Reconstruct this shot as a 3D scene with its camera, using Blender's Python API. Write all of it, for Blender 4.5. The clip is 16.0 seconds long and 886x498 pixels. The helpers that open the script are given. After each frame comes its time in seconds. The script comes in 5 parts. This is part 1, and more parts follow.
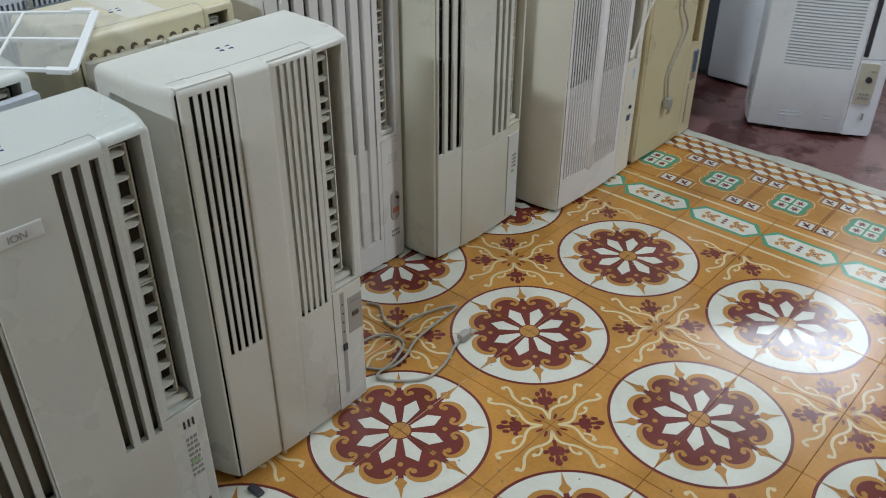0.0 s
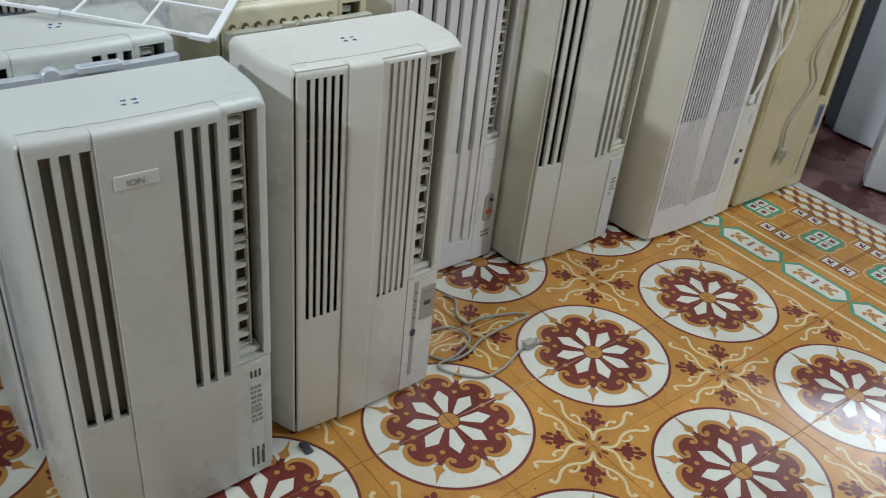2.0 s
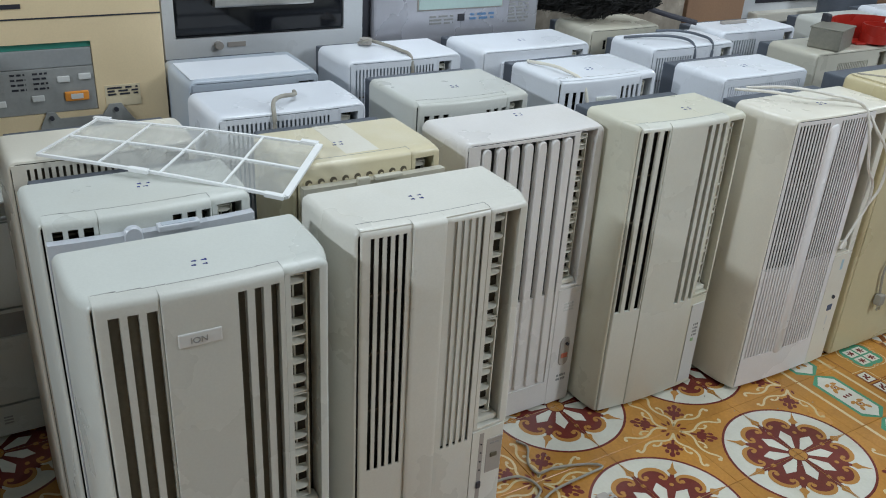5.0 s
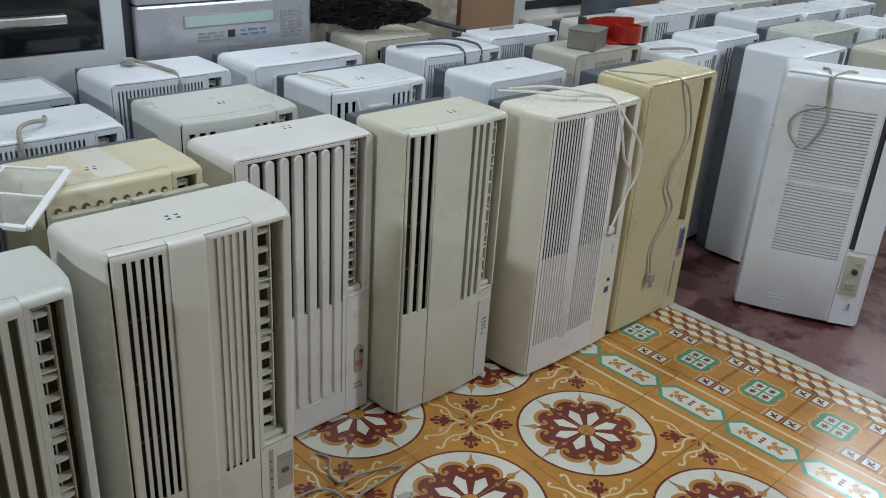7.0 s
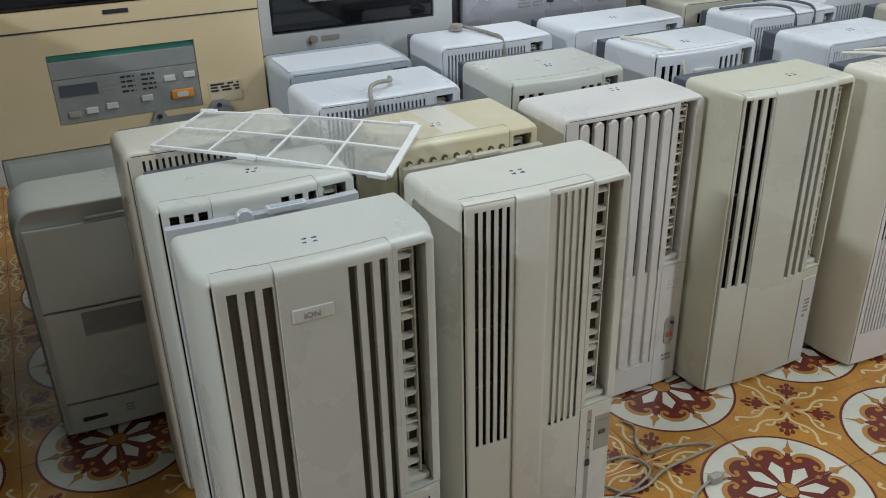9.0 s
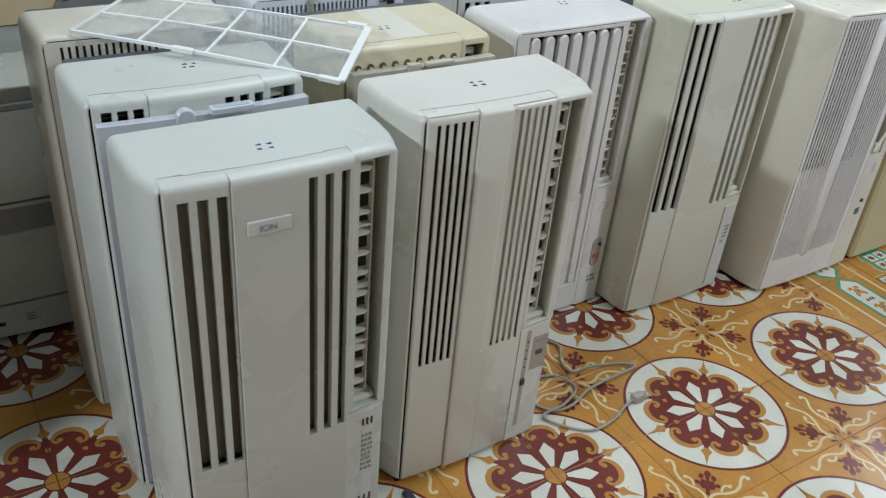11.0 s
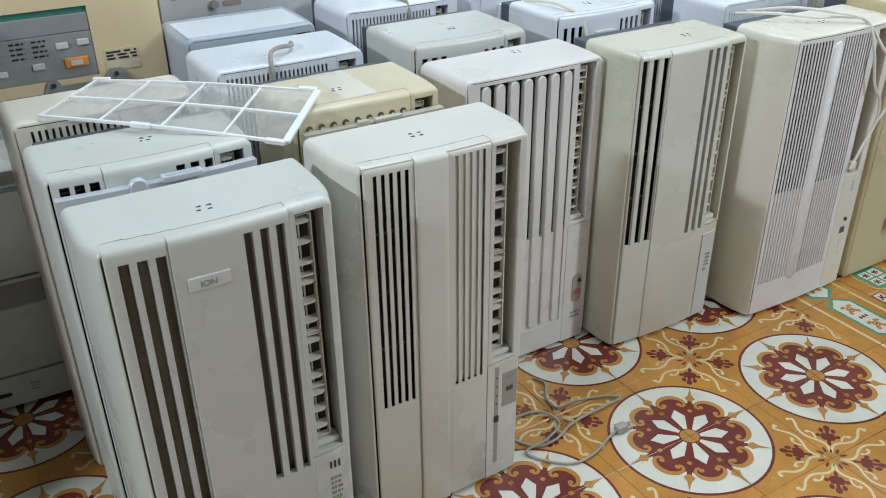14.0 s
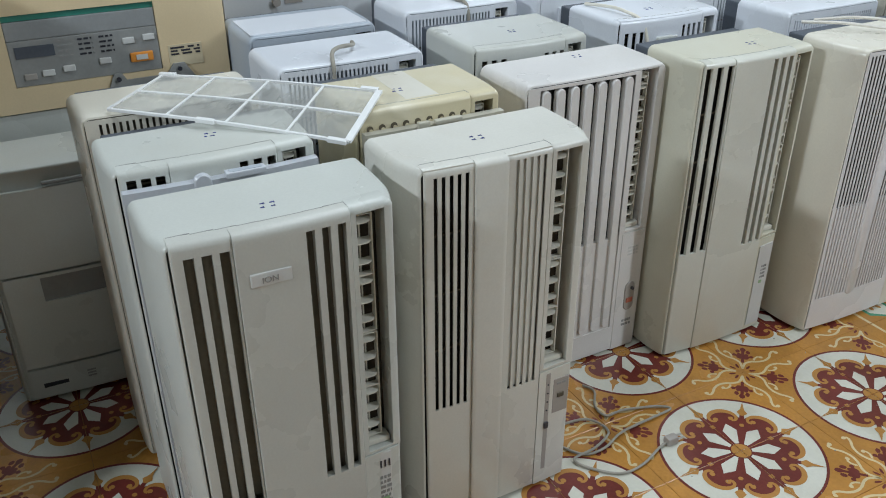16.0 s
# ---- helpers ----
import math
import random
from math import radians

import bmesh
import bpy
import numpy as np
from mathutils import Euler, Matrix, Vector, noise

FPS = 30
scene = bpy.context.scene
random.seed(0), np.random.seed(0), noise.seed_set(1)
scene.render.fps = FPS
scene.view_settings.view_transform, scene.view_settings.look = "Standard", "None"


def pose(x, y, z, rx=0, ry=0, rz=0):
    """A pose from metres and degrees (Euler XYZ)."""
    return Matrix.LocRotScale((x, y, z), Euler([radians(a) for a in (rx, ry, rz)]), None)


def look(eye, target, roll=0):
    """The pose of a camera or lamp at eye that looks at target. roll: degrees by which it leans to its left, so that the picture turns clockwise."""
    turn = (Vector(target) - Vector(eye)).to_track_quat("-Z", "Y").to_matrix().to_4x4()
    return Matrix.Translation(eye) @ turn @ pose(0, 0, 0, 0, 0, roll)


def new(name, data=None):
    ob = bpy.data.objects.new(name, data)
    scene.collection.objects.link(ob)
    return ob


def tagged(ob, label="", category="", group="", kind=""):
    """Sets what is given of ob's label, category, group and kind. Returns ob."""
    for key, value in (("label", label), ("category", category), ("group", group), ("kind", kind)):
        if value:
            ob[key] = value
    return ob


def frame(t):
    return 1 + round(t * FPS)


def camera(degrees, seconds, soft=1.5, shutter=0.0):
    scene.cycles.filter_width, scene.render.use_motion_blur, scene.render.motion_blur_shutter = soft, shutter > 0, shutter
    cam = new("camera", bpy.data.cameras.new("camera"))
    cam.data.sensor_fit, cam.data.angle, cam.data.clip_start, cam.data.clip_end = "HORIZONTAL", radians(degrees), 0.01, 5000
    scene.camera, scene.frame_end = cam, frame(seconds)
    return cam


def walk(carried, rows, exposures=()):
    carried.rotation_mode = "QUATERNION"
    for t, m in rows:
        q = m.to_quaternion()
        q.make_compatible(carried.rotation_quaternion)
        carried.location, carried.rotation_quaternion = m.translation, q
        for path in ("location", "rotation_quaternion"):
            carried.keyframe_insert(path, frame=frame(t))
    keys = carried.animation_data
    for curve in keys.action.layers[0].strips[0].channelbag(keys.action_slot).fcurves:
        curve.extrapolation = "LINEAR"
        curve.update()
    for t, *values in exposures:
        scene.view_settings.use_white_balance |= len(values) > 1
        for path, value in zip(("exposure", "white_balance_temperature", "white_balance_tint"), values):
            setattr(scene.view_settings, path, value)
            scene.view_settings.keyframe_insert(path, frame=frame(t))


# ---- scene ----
cam = camera(54.5, 16.0, soft=1.0, shutter=0.32)
PATH = [
    (0, (0.833, -0.818, 1.15), (-0.285, 0.44, 0.07), 0.2),
    (0.5, (0.84, -0.797, 1.176), (-0.315, 0.407, 0.073), 4.6),
    (1, (0.942, -0.774, 1.191), (-0.276, 0.377, 0.098), 5.3),
    (1.5, (0.874, -0.819, 1.207), (-0.345, 0.333, 0.116), 5.9),
    (2, (0.899, -0.824, 1.202), (-0.375, 0.255, 0.101), 6.3),
    (2.5, (0.955, -0.793, 1.206), (-0.415, 0.148, 0.092), 4.6),
    (3, (0.948, -0.772, 1.205), (-0.491, 0.073, 0.102), 3.2),
    (3.5, (0.891, -0.77, 1.237), (-0.6, 0.091, 0.22), 2.9),
    (3.7, (0.886, -0.769, 1.254), (-0.637, 0.102, 0.294), 2.7),
    (5.8, (0.928, -0.741, 1.265), (-0.569, 0.275, 0.414), 3.1),
    (6, (0.934, -0.73, 1.266), (-0.524, 0.344, 0.418), 3.2),
    (6.5, (0.953, -0.701, 1.262), (-0.369, 0.538, 0.416), 4.5),
    (7, (0.975, -0.69, 1.263), (-0.321, 0.584, 0.428), 3.7),
    (7.5, (0.962, -0.713, 1.248), (-0.475, 0.392, 0.404), 0.3),
    (8, (0.946, -0.75, 1.235), (-0.613, 0.159, 0.374), -0.2),
    (8.5, (0.941, -0.763, 1.236), (-0.669, 0.034, 0.357), -1.5),
    (8.7, (0.931, -0.772, 1.234), (-0.689, -0.012, 0.34), -1.5),
    (10.8, (0.795, -0.874, 1.212), (-0.641, 0.073, 0.191), 5.3),
    (11, (0.807, -0.86, 1.204), (-0.587, 0.1, 0.138), 5.4),
    (11.5, (0.886, -0.83, 1.218), (-0.507, 0.13, 0.15), 4.2),
    (12, (0.932, -0.784, 1.221), (-0.479, 0.148, 0.153), 3.5),
    (12.5, (0.95, -0.735, 1.231), (-0.493, 0.201, 0.21), 1.6),
    (13, (0.941, -0.726, 1.231), (-0.514, 0.234, 0.249), 1.0),
    (13.5, (0.928, -0.75, 1.224), (-0.548, 0.187, 0.252), 0.0),
    (14, (0.941, -0.758, 1.228), (-0.567, 0.135, 0.264), -0.6),
    (14.5, (0.936, -0.75, 1.238), (-0.592, 0.111, 0.277), -0.6),
    (15, (0.934, -0.761, 1.235), (-0.616, 0.073, 0.285), -0.9),
    (15.5, (0.938, -0.776, 1.233), (-0.625, 0.035, 0.284), -1.3),
    (16, (0.925, -0.778, 1.231), (-0.631, 0.031, 0.268), -0.2),
]
EXPOSURES = [  # seconds, stops, kelvin, tint
    (0.0, -0.18, 6500, 10), (1.5, -0.15, 6500, 10), (2.0, -0.06, 6500, 10), (2.5, 0.12, 6500, 10), (3.5, 0.18, 6500, 10), (6.0, -0.25, 6500, 10), (7.0, -0.27, 6600, 10),
    (8.0, -0.27, 6850, 10), (8.7, -0.24, 6850, 10), (10.8, -0.05, 6500, 10), (11.5, 0.19, 6500, 10), (13.5, 0.19, 6450, 10), (14.5, 0.07, 6500, 10), (15.5, -0.07, 6500, 10), (16.0, -0.06, 6500, 10),
]
walk(cam, [(t, look(eye, target, roll)) for t, eye, target, roll in PATH], EXPOSURES)

# ---- light ----
world = bpy.data.worlds.new("room_air")
world.use_nodes = True
world.node_tree.nodes["Background"].inputs[0].default_value = (0.80, 0.88, 1.0, 1)
world.node_tree.nodes["Background"].inputs[1].default_value = 0.03
scene.world = world


def area_lamp(name, eye, target, sx, sy, watts, colour):
    data = bpy.data.lights.new(name, "AREA")
    data.shape, data.size, data.size_y = "RECTANGLE", sx, sy
    data.energy, data.color = watts, colour
    ob = new(name, data)
    ob.matrix_world = look(eye, target)
    return ob


LAMPS = [  # eye, target, size, watts
    # unseen lamps; the first two follow shadow edges and a floor glint
    ((0.35, -3.60, 2.55), (-0.20, 0.30, 0.40), (0.55, 0.14), 65),
    ((-0.65, 4.90, 2.95), (-0.50, 3.20, 0.00), (1.25, 0.12), 54),
    # three more, added to brighten tops, unit fronts and back rows
    ((-0.10, 0.50, 3.15), (-0.10, 0.50, 0.00), (0.20, 1.25), 21),
    ((2.10, 2.30, 2.60), (-0.40, 1.20, 0.30), (0.20, 1.25), 57),
    ((-1.50, 0.60, 3.05), (-1.10, 1.00, 0.00), (0.20, 1.25), 22),
]
for eye, target, (sx, sy), watts in LAMPS:
    area_lamp("unseen_light", eye, target, sx, sy, watts, (0.84, 0.94, 1.03))


# ---- materials ----
def shader(name, colour, rough=0.5, metal=0.0, vary=0.08, scale=6.0, bump=0.02, stain=None, stain_amount=0.0,
           stain_scale=3.0, grain=140.0, coat=0.0, random_tint=0.0, stain_edge=(0.50, 0.72)):
    """A worn surface: broad stains, fine grain, a little relief."""
    m = bpy.data.materials.new(name)
    m.use_nodes = True
    nt = m.node_tree
    nodes, link = nt.nodes, nt.links.new
    b = nodes["Principled BSDF"]
    co = nodes.new("ShaderNodeNewGeometry").outputs["Position"]
    broad = nodes.new("ShaderNodeTexNoise")
    broad.inputs["Scale"].default_value, broad.inputs["Detail"].default_value = scale, 5
    link(co, broad.inputs["Vector"])
    fine = nodes.new("ShaderNodeTexNoise")
    fine.inputs["Scale"].default_value, fine.inputs["Detail"].default_value = grain, 3
    link(co, fine.inputs["Vector"])
    ramp = nodes.new("ShaderNodeMapRange")
    ramp.inputs["From Min"].default_value, ramp.inputs["From Max"].default_value = 0.3, 0.7
    ramp.inputs["To Min"].default_value, ramp.inputs["To Max"].default_value = 1 - vary, 1 + vary
    link(broad.outputs["Fac"], ramp.inputs["Value"])
    grainy = nodes.new("ShaderNodeMapRange")
    grainy.inputs["From Min"].default_value, grainy.inputs["From Max"].default_value = 0.3, 0.7
    grainy.inputs["To Min"].default_value, grainy.inputs["To Max"].default_value = 1 - vary * 0.5, 1 + vary * 0.5
    link(fine.outputs["Fac"], grainy.inputs["Value"])
    times = nodes.new("ShaderNodeMath")
    times.operation = "MULTIPLY"
    link(ramp.outputs[0], times.inputs[0]), link(grainy.outputs[0], times.inputs[1])
    value = times.outputs[0]
    if random_tint:
        info = nodes.new("ShaderNodeObjectInfo")
        tint = nodes.new("ShaderNodeMapRange")
        tint.inputs["To Min"].default_value, tint.inputs["To Max"].default_value = 1 - random_tint, 1 + random_tint
        link(info.outputs["Random"], tint.inputs["Value"])
        more = nodes.new("ShaderNodeMath")
        more.operation = "MULTIPLY"
        link(value, more.inputs[0]), link(tint.outputs[0], more.inputs[1])
        value = more.outputs[0]
    base = nodes.new("ShaderNodeVectorMath")
    base.operation = "SCALE"
    base.inputs[0].default_value = colour
    link(value, base.inputs["Scale"])
    out = base.outputs[0]
    if stain:
        spots = nodes.new("ShaderNodeTexNoise")
        spots.inputs["Scale"].default_value, spots.inputs["Detail"].default_value = stain_scale, 6
        spots.inputs["Roughness"].default_value = 0.65
        link(co, spots.inputs["Vector"])
        mask = nodes.new("ShaderNodeMapRange")
        mask.inputs["From Min"].default_value, mask.inputs["From Max"].default_value = stain_edge
        mask.inputs["To Max"].default_value = stain_amount
        link(spots.outputs["Fac"], mask.inputs["Value"])
        mix = nodes.new("ShaderNodeMix")
        mix.data_type = "RGBA"
        link(mask.outputs[0], mix.inputs["Factor"])
        link(out, mix.inputs["A"])
        mix.inputs["B"].default_value = (*stain, 1)
        out = mix.outputs["Result"]
    link(out, b.inputs["Base Color"])
    b.inputs["Metallic"].default_value = metal
    gloss = nodes.new("ShaderNodeMapRange")
    gloss.inputs["From Min"].default_value, gloss.inputs["From Max"].default_value = 0.3, 0.7
    gloss.inputs["To Min"].default_value, gloss.inputs["To Max"].default_value = rough * 0.8, min(1, rough * 1.2)
    link(broad.outputs["Fac"], gloss.inputs["Value"])
    link(gloss.outputs[0], b.inputs["Roughness"])
    b.inputs["Coat Weight"].default_value = coat
    if bump:
        relief = nodes.new("ShaderNodeBump")
        relief.inputs["Strength"].default_value, relief.inputs["Distance"].default_value = bump, 0.002
        link(fine.outputs["Fac"], relief.inputs["Height"])
        link(relief.outputs[0], b.inputs["Normal"])
    return m


def plastic(name, colour, stain=(0.50, 0.43, 0.27), amount=0.25, rough=0.30):
    return shader(name, colour, rough, vary=0.045, scale=5, bump=0.03, stain=stain, stain_amount=amount, stain_scale=3.5, grain=260)


M = {
    "palecream": plastic("pale_cream_plastic", (0.655, 0.655, 0.585), amount=0.15),
    "panelwhite": plastic("warm_grey_plastic", (0.57, 0.575, 0.53), amount=0.12),
    "greywhite": plastic("grey_white_plastic", (0.60, 0.62, 0.58), amount=0.12),
    "white": plastic("aged_white_plastic", (0.68, 0.67, 0.61), amount=0.22),
    "pinkwhite": plastic("warm_white_plastic", (0.70, 0.68, 0.66), amount=0.15),
    "cream": plastic("cream_plastic", (0.65, 0.635, 0.525), amount=0.2),
    "ivory": plastic("ivory_plastic", (0.75, 0.715, 0.62), amount=0.2),
    "yellow": plastic("yellowed_plastic", (0.56, 0.485, 0.295), stain=(0.40, 0.31, 0.16), amount=0.35),
    "yellowtop": plastic("pale_yellow_plastic", (0.66, 0.59, 0.40), stain=(0.75, 0.72, 0.62), amount=0.5),
    "cool": plastic("cool_white_plastic", (0.74, 0.77, 0.82), amount=0.06),
    "grey": plastic("light_grey_plastic", (0.56, 0.57, 0.53), amount=0.15),
    "beigegrey": plastic("beige_grey_plastic", (0.50, 0.48, 0.40), amount=0.2),
    "bluegrey": plastic("blue_grey_plastic", (0.42, 0.47, 0.53), amount=0.05),
    "rosewhite": plastic("rosy_white_plastic", (0.77, 0.745, 0.74), amount=0.08),
    "patch": plastic("bleached_plastic", (0.74, 0.71, 0.62), amount=0.2),
    "lavender": plastic("lavender_grey_plastic", (0.56, 0.585, 0.63), amount=0.05),
    "beige": plastic("beige_enamel", (0.74, 0.59, 0.37), stain=(0.66, 0.55, 0.36), amount=0.2, rough=0.4),
    "vane": plastic("vane_plastic", (0.72, 0.70, 0.62), amount=0.15),
    # dark brown with the shade of recesses and vent openings put in
    "recess": shader("recess_shade", (0.11, 0.092, 0.06), 0.8, vary=0.2, scale=20),
    # dusty brown-grey, darkened for the shade inside the grooves
    "slotback": shader("dusty_shaded_back", (0.185, 0.163, 0.118), 0.7, vary=0.15, scale=14),
    # brown taken almost to black, standing for shade in the outlet
    "outlet": shader("outlet_shade", (0.050, 0.043, 0.030), 0.8, vary=0.25, scale=20),
    "filterwhite": shader("clean_white_plastic", (0.84, 0.85, 0.85), 0.35, vary=0.02),
    # near-black that carries the shade of the slot depths
    "coil": shader("shaded_coil", (0.020, 0.019, 0.017), 0.7, vary=0.3, scale=30),
    "chassis": shader("dark_painted_steel", (0.10, 0.115, 0.14), 0.5, metal=0.2, vary=0.12, scale=8),
    "greytag": shader("grey_label", (0.36, 0.33, 0.30), 0.35, vary=0.04),
    "paletag": shader("pale_label", (0.62, 0.62, 0.60), 0.4, vary=0.03),
    "ink": shader("dark_ink", (0.03, 0.03, 0.04), 0.5, vary=0.1),
    "inkgrey": shader("grey_ink", (0.28, 0.28, 0.27), 0.5, vary=0.1),
    "inkblue": shader("blue_pen", (0.03, 0.04, 0.22), 0.5, vary=0.2, scale=80),
    "bluetag": shader("blue_sticker", (0.10, 0.22, 0.40), 0.4, vary=0.1),
    "navy": shader("navy_sticker", (0.05, 0.08, 0.15), 0.4, vary=0.1),
    "cyantag": shader("light_blue_sticker", (0.42, 0.58, 0.66), 0.4, vary=0.05),
    "greentag": shader("green_sticker", (0.30, 0.45, 0.25), 0.4, vary=0.1),
    "orangetag": shader("orange_sticker", (0.80, 0.30, 0.05), 0.4, vary=0.06),
    "redtag": shader("red_sticker", (0.45, 0.12, 0.07), 0.4, vary=0.06),
    "blackglass": shader("black_glass", (0.008, 0.009, 0.012), 0.07, vary=0.1, bump=0),
    "silver": shader("silver_paint", (0.46, 0.46, 0.50), 0.3, metal=0.45, vary=0.03),
    "lcd": shader("lcd_glass", (0.45, 0.58, 0.55), 0.15, vary=0.05, bump=0),
    "visor": shader("grey_visor", (0.30, 0.31, 0.31), 0.2, vary=0.06, scale=12),
    "palebeige": shader("pale_beige_label", (0.62, 0.53, 0.36), 0.5, vary=0.06),
    "teal": shader("teal_plastic", (0.05, 0.27, 0.21), 0.3, vary=0.1),
    "panelgrey": shader("grey_control_panel", (0.29, 0.295, 0.285), 0.35, vary=0.08, scale=15),
    "rubber": shader("grey_cord", (0.31, 0.29, 0.245), 0.5, vary=0.1, scale=40),
    "whitecord": shader("white_cord", (0.72, 0.69, 0.63), 0.45, vary=0.06, scale=40),
    "metal": shader("worn_metal", (0.55, 0.54, 0.52), 0.3, metal=0.9, vary=0.1),
    "steelbox": shader("dull_steel", (0.24, 0.23, 0.19), 0.5, metal=0.4, vary=0.15),
    "red": shader("red_plastic", (0.36, 0.022, 0.014), 0.3, vary=0.1, scale=12),
    "feather": shader("black_feather", (0.012, 0.011, 0.010), 0.9, vary=0.3),
    "card": shader("cardboard", (0.34, 0.20, 0.12), 0.85, vary=0.1, stain=(0.2, 0.12, 0.07), stain_amount=0.3),
    "wrap": shader("plastic_wrap", (0.38, 0.33, 0.27), 0.25, vary=0.25, scale=14, bump=0.5, grain=40),
    "lilac": shader("cool_white_enamel", (0.60, 0.62, 0.64), 0.3, vary=0.03),
    "wall": shader("wall_paint", (0.46, 0.48, 0.46), 0.8, vary=0.08, stain=(0.3, 0.29, 0.25), stain_amount=0.3),
    "dark": shader("dark_wood", (0.035, 0.030, 0.022), 0.6, vary=0.25, scale=9),
    "ochre": shader("ochre_cement", (0.46, 0.215, 0.044), 0.24, vary=0.15, scale=7, bump=0.05, stain=(0.27, 0.12, 0.03), stain_amount=0.55, stain_scale=9, random_tint=0.07),
    "maroon": shader("maroon_cement", (0.145, 0.028, 0.022), 0.22, vary=0.16, scale=9, bump=0.03, random_tint=0.08),
    "tilewhite": shader("white_cement", (0.62, 0.61, 0.53), 0.22, vary=0.06, scale=9, bump=0.03, stain=(0.42, 0.36, 0.24), stain_amount=0.35, stain_scale=8, random_tint=0.04),
    "gold": shader("dark_gold_cement", (0.42, 0.20, 0.05), 0.22, vary=0.1, scale=9, random_tint=0.06),
    "tilecream": shader("cream_cement", (0.62, 0.50, 0.28), 0.22, vary=0.08, scale=9, random_tint=0.05),
    "green": shader("green_cement", (0.07, 0.27, 0.16), 0.22, vary=0.14, scale=9, random_tint=0.08),
    "brown": shader("brown_cement", (0.22, 0.075, 0.025), 0.22, vary=0.14, scale=9, random_tint=0.08),
    "grout": shader("dirty_grout", (0.16, 0.10, 0.05), 0.9, vary=0.2, scale=20),
    "redfloor": shader("red_cement", (0.175, 0.085, 0.082), 0.30, vary=0.15, scale=5, bump=0.1, stain=(0.060, 0.013, 0.012), stain_amount=0.95, stain_scale=4.2, grain=60, stain_edge=(0.50, 0.56)),
    "plaster": shader("cement_strip", (0.46, 0.46, 0.40), 0.6, vary=0.15, scale=15, bump=0.3, stain=(0.25, 0.33, 0.27), stain_amount=0.5, stain_scale=12),
}

# translucent mesh for the air filter
M["mesh"] = bpy.data.materials.new("filter_mesh")
M["mesh"].use_nodes = True
_n, _l = M["mesh"].node_tree.nodes, M["mesh"].node_tree.links.new
_b = _n["Principled BSDF"]
_b.inputs["Base Color"].default_value, _b.inputs["Roughness"].default_value = (0.62, 0.63, 0.60, 1), 0.5
_c = _n.new("ShaderNodeTexCoord")
_w = _n.new("ShaderNodeTexBrick")
_w.offset = 0.0
for key, value in (("Scale", 1.0), ("Mortar Size", 0.0004), ("Brick Width", 0.0018), ("Row Height", 0.0018)):
    _w.inputs[key].default_value = value
_w.inputs["Color1"].default_value = _w.inputs["Color2"].default_value = (0.07, 0.07, 0.07, 1)
_w.inputs["Mortar"].default_value = (0.34, 0.34, 0.34, 1)
_l(_c.outputs["Object"], _w.inputs["Vector"])
_l(_w.outputs["Color"], _b.inputs["Alpha"])


# ---- building helpers ----
def part(name, bm, material, parent=None, label="", smooth=False, sharp=35):
    """One bmesh as one mesh object, under a thing or a part."""
    me = bpy.data.meshes.new(name)
    bmesh.ops.recalc_face_normals(bm, faces=bm.faces)
    bm.to_mesh(me)
    bm.free()
    for m in material if isinstance(material, (list, tuple)) else [material]:
        me.materials.append(m)
    if smooth:
        me.polygons.foreach_set("use_smooth", [True] * len(me.polygons))
        me.set_sharp_from_angle(angle=radians(sharp))
    ob = new(name, me)
    if parent:
        ob.parent = parent
    if label:
        ob["label"] = label
    return ob


def share(ob, name, parent, m):
    """Another object on the same mesh."""
    twin = new(name, ob.data)
    twin.parent = parent
    twin.matrix_basis = m
    return twin


def box(x0, x1, y0, y1, z0, z1, bevel=0.0, segments=2, bm=None):
    bm = bm or bmesh.new()
    made = bmesh.ops.create_cube(bm, size=1, matrix=Matrix.LocRotScale(((x0 + x1) / 2, (y0 + y1) / 2, (z0 + z1) / 2), None, (x1 - x0, y1 - y0, z1 - z0)))
    if bevel:
        edges = {e for v in made["verts"] for e in v.link_edges}
        bmesh.ops.bevel(bm, geom=list(edges), offset=bevel, segments=segments, profile=0.6, affect="EDGES")
    return bm


def spline(points, steps=8):
    pts = [Vector(p) for p in points]
    pts = [2 * pts[0] - pts[1]] + pts + [2 * pts[-1] - pts[-2]]
    out = []
    for a, b, c, d in zip(pts, pts[1:], pts[2:], pts[3:]):
        for i in range(steps):
            t = i / steps
            out.append(0.5 * (2 * b + (c - a) * t + (2 * a - 5 * b + 4 * c - d) * t * t + (3 * b - a - 3 * c + d) * t ** 3))
    return out + [pts[-2]]


def tube(points, r, sides=8, bm=None, smooth_path=True):
    bm = bm or bmesh.new()
    path = spline(points) if smooth_path else [Vector(p) for p in points]
    rings, up = [], Vector((0.13, 0.21, 0.97))
    for i, p in enumerate(path):
        d = (path[min(i + 1, len(path) - 1)] - path[max(i - 1, 0)]).normalized()
        a = d.cross(up).normalized()
        b = d.cross(a)
        rings.append([bm.verts.new(p + r * (math.cos(2 * math.pi * k / sides) * a + math.sin(2 * math.pi * k / sides) * b)) for k in range(sides)])
    for p, q in zip(rings, rings[1:]):
        for k in range(sides):
            bm.faces.new((p[k], p[(k + 1) % sides], q[(k + 1) % sides], q[k]))
    bm.faces.new(rings[0])
    bm.faces.new(reversed(rings[-1]))
    return bm


def disc(x, y, z, r, depth, sides=20, axis="y", bm=None):
    bm = bm or bmesh.new()
    turn = {"y": pose(x, y, z, 90), "z": pose(x, y, z), "x": pose(x, y, z, 0, 90)}[axis]
    bmesh.ops.create_cone(bm, cap_ends=True, segments=sides, radius1=r, radius2=r, depth=depth, matrix=turn)
    return bm


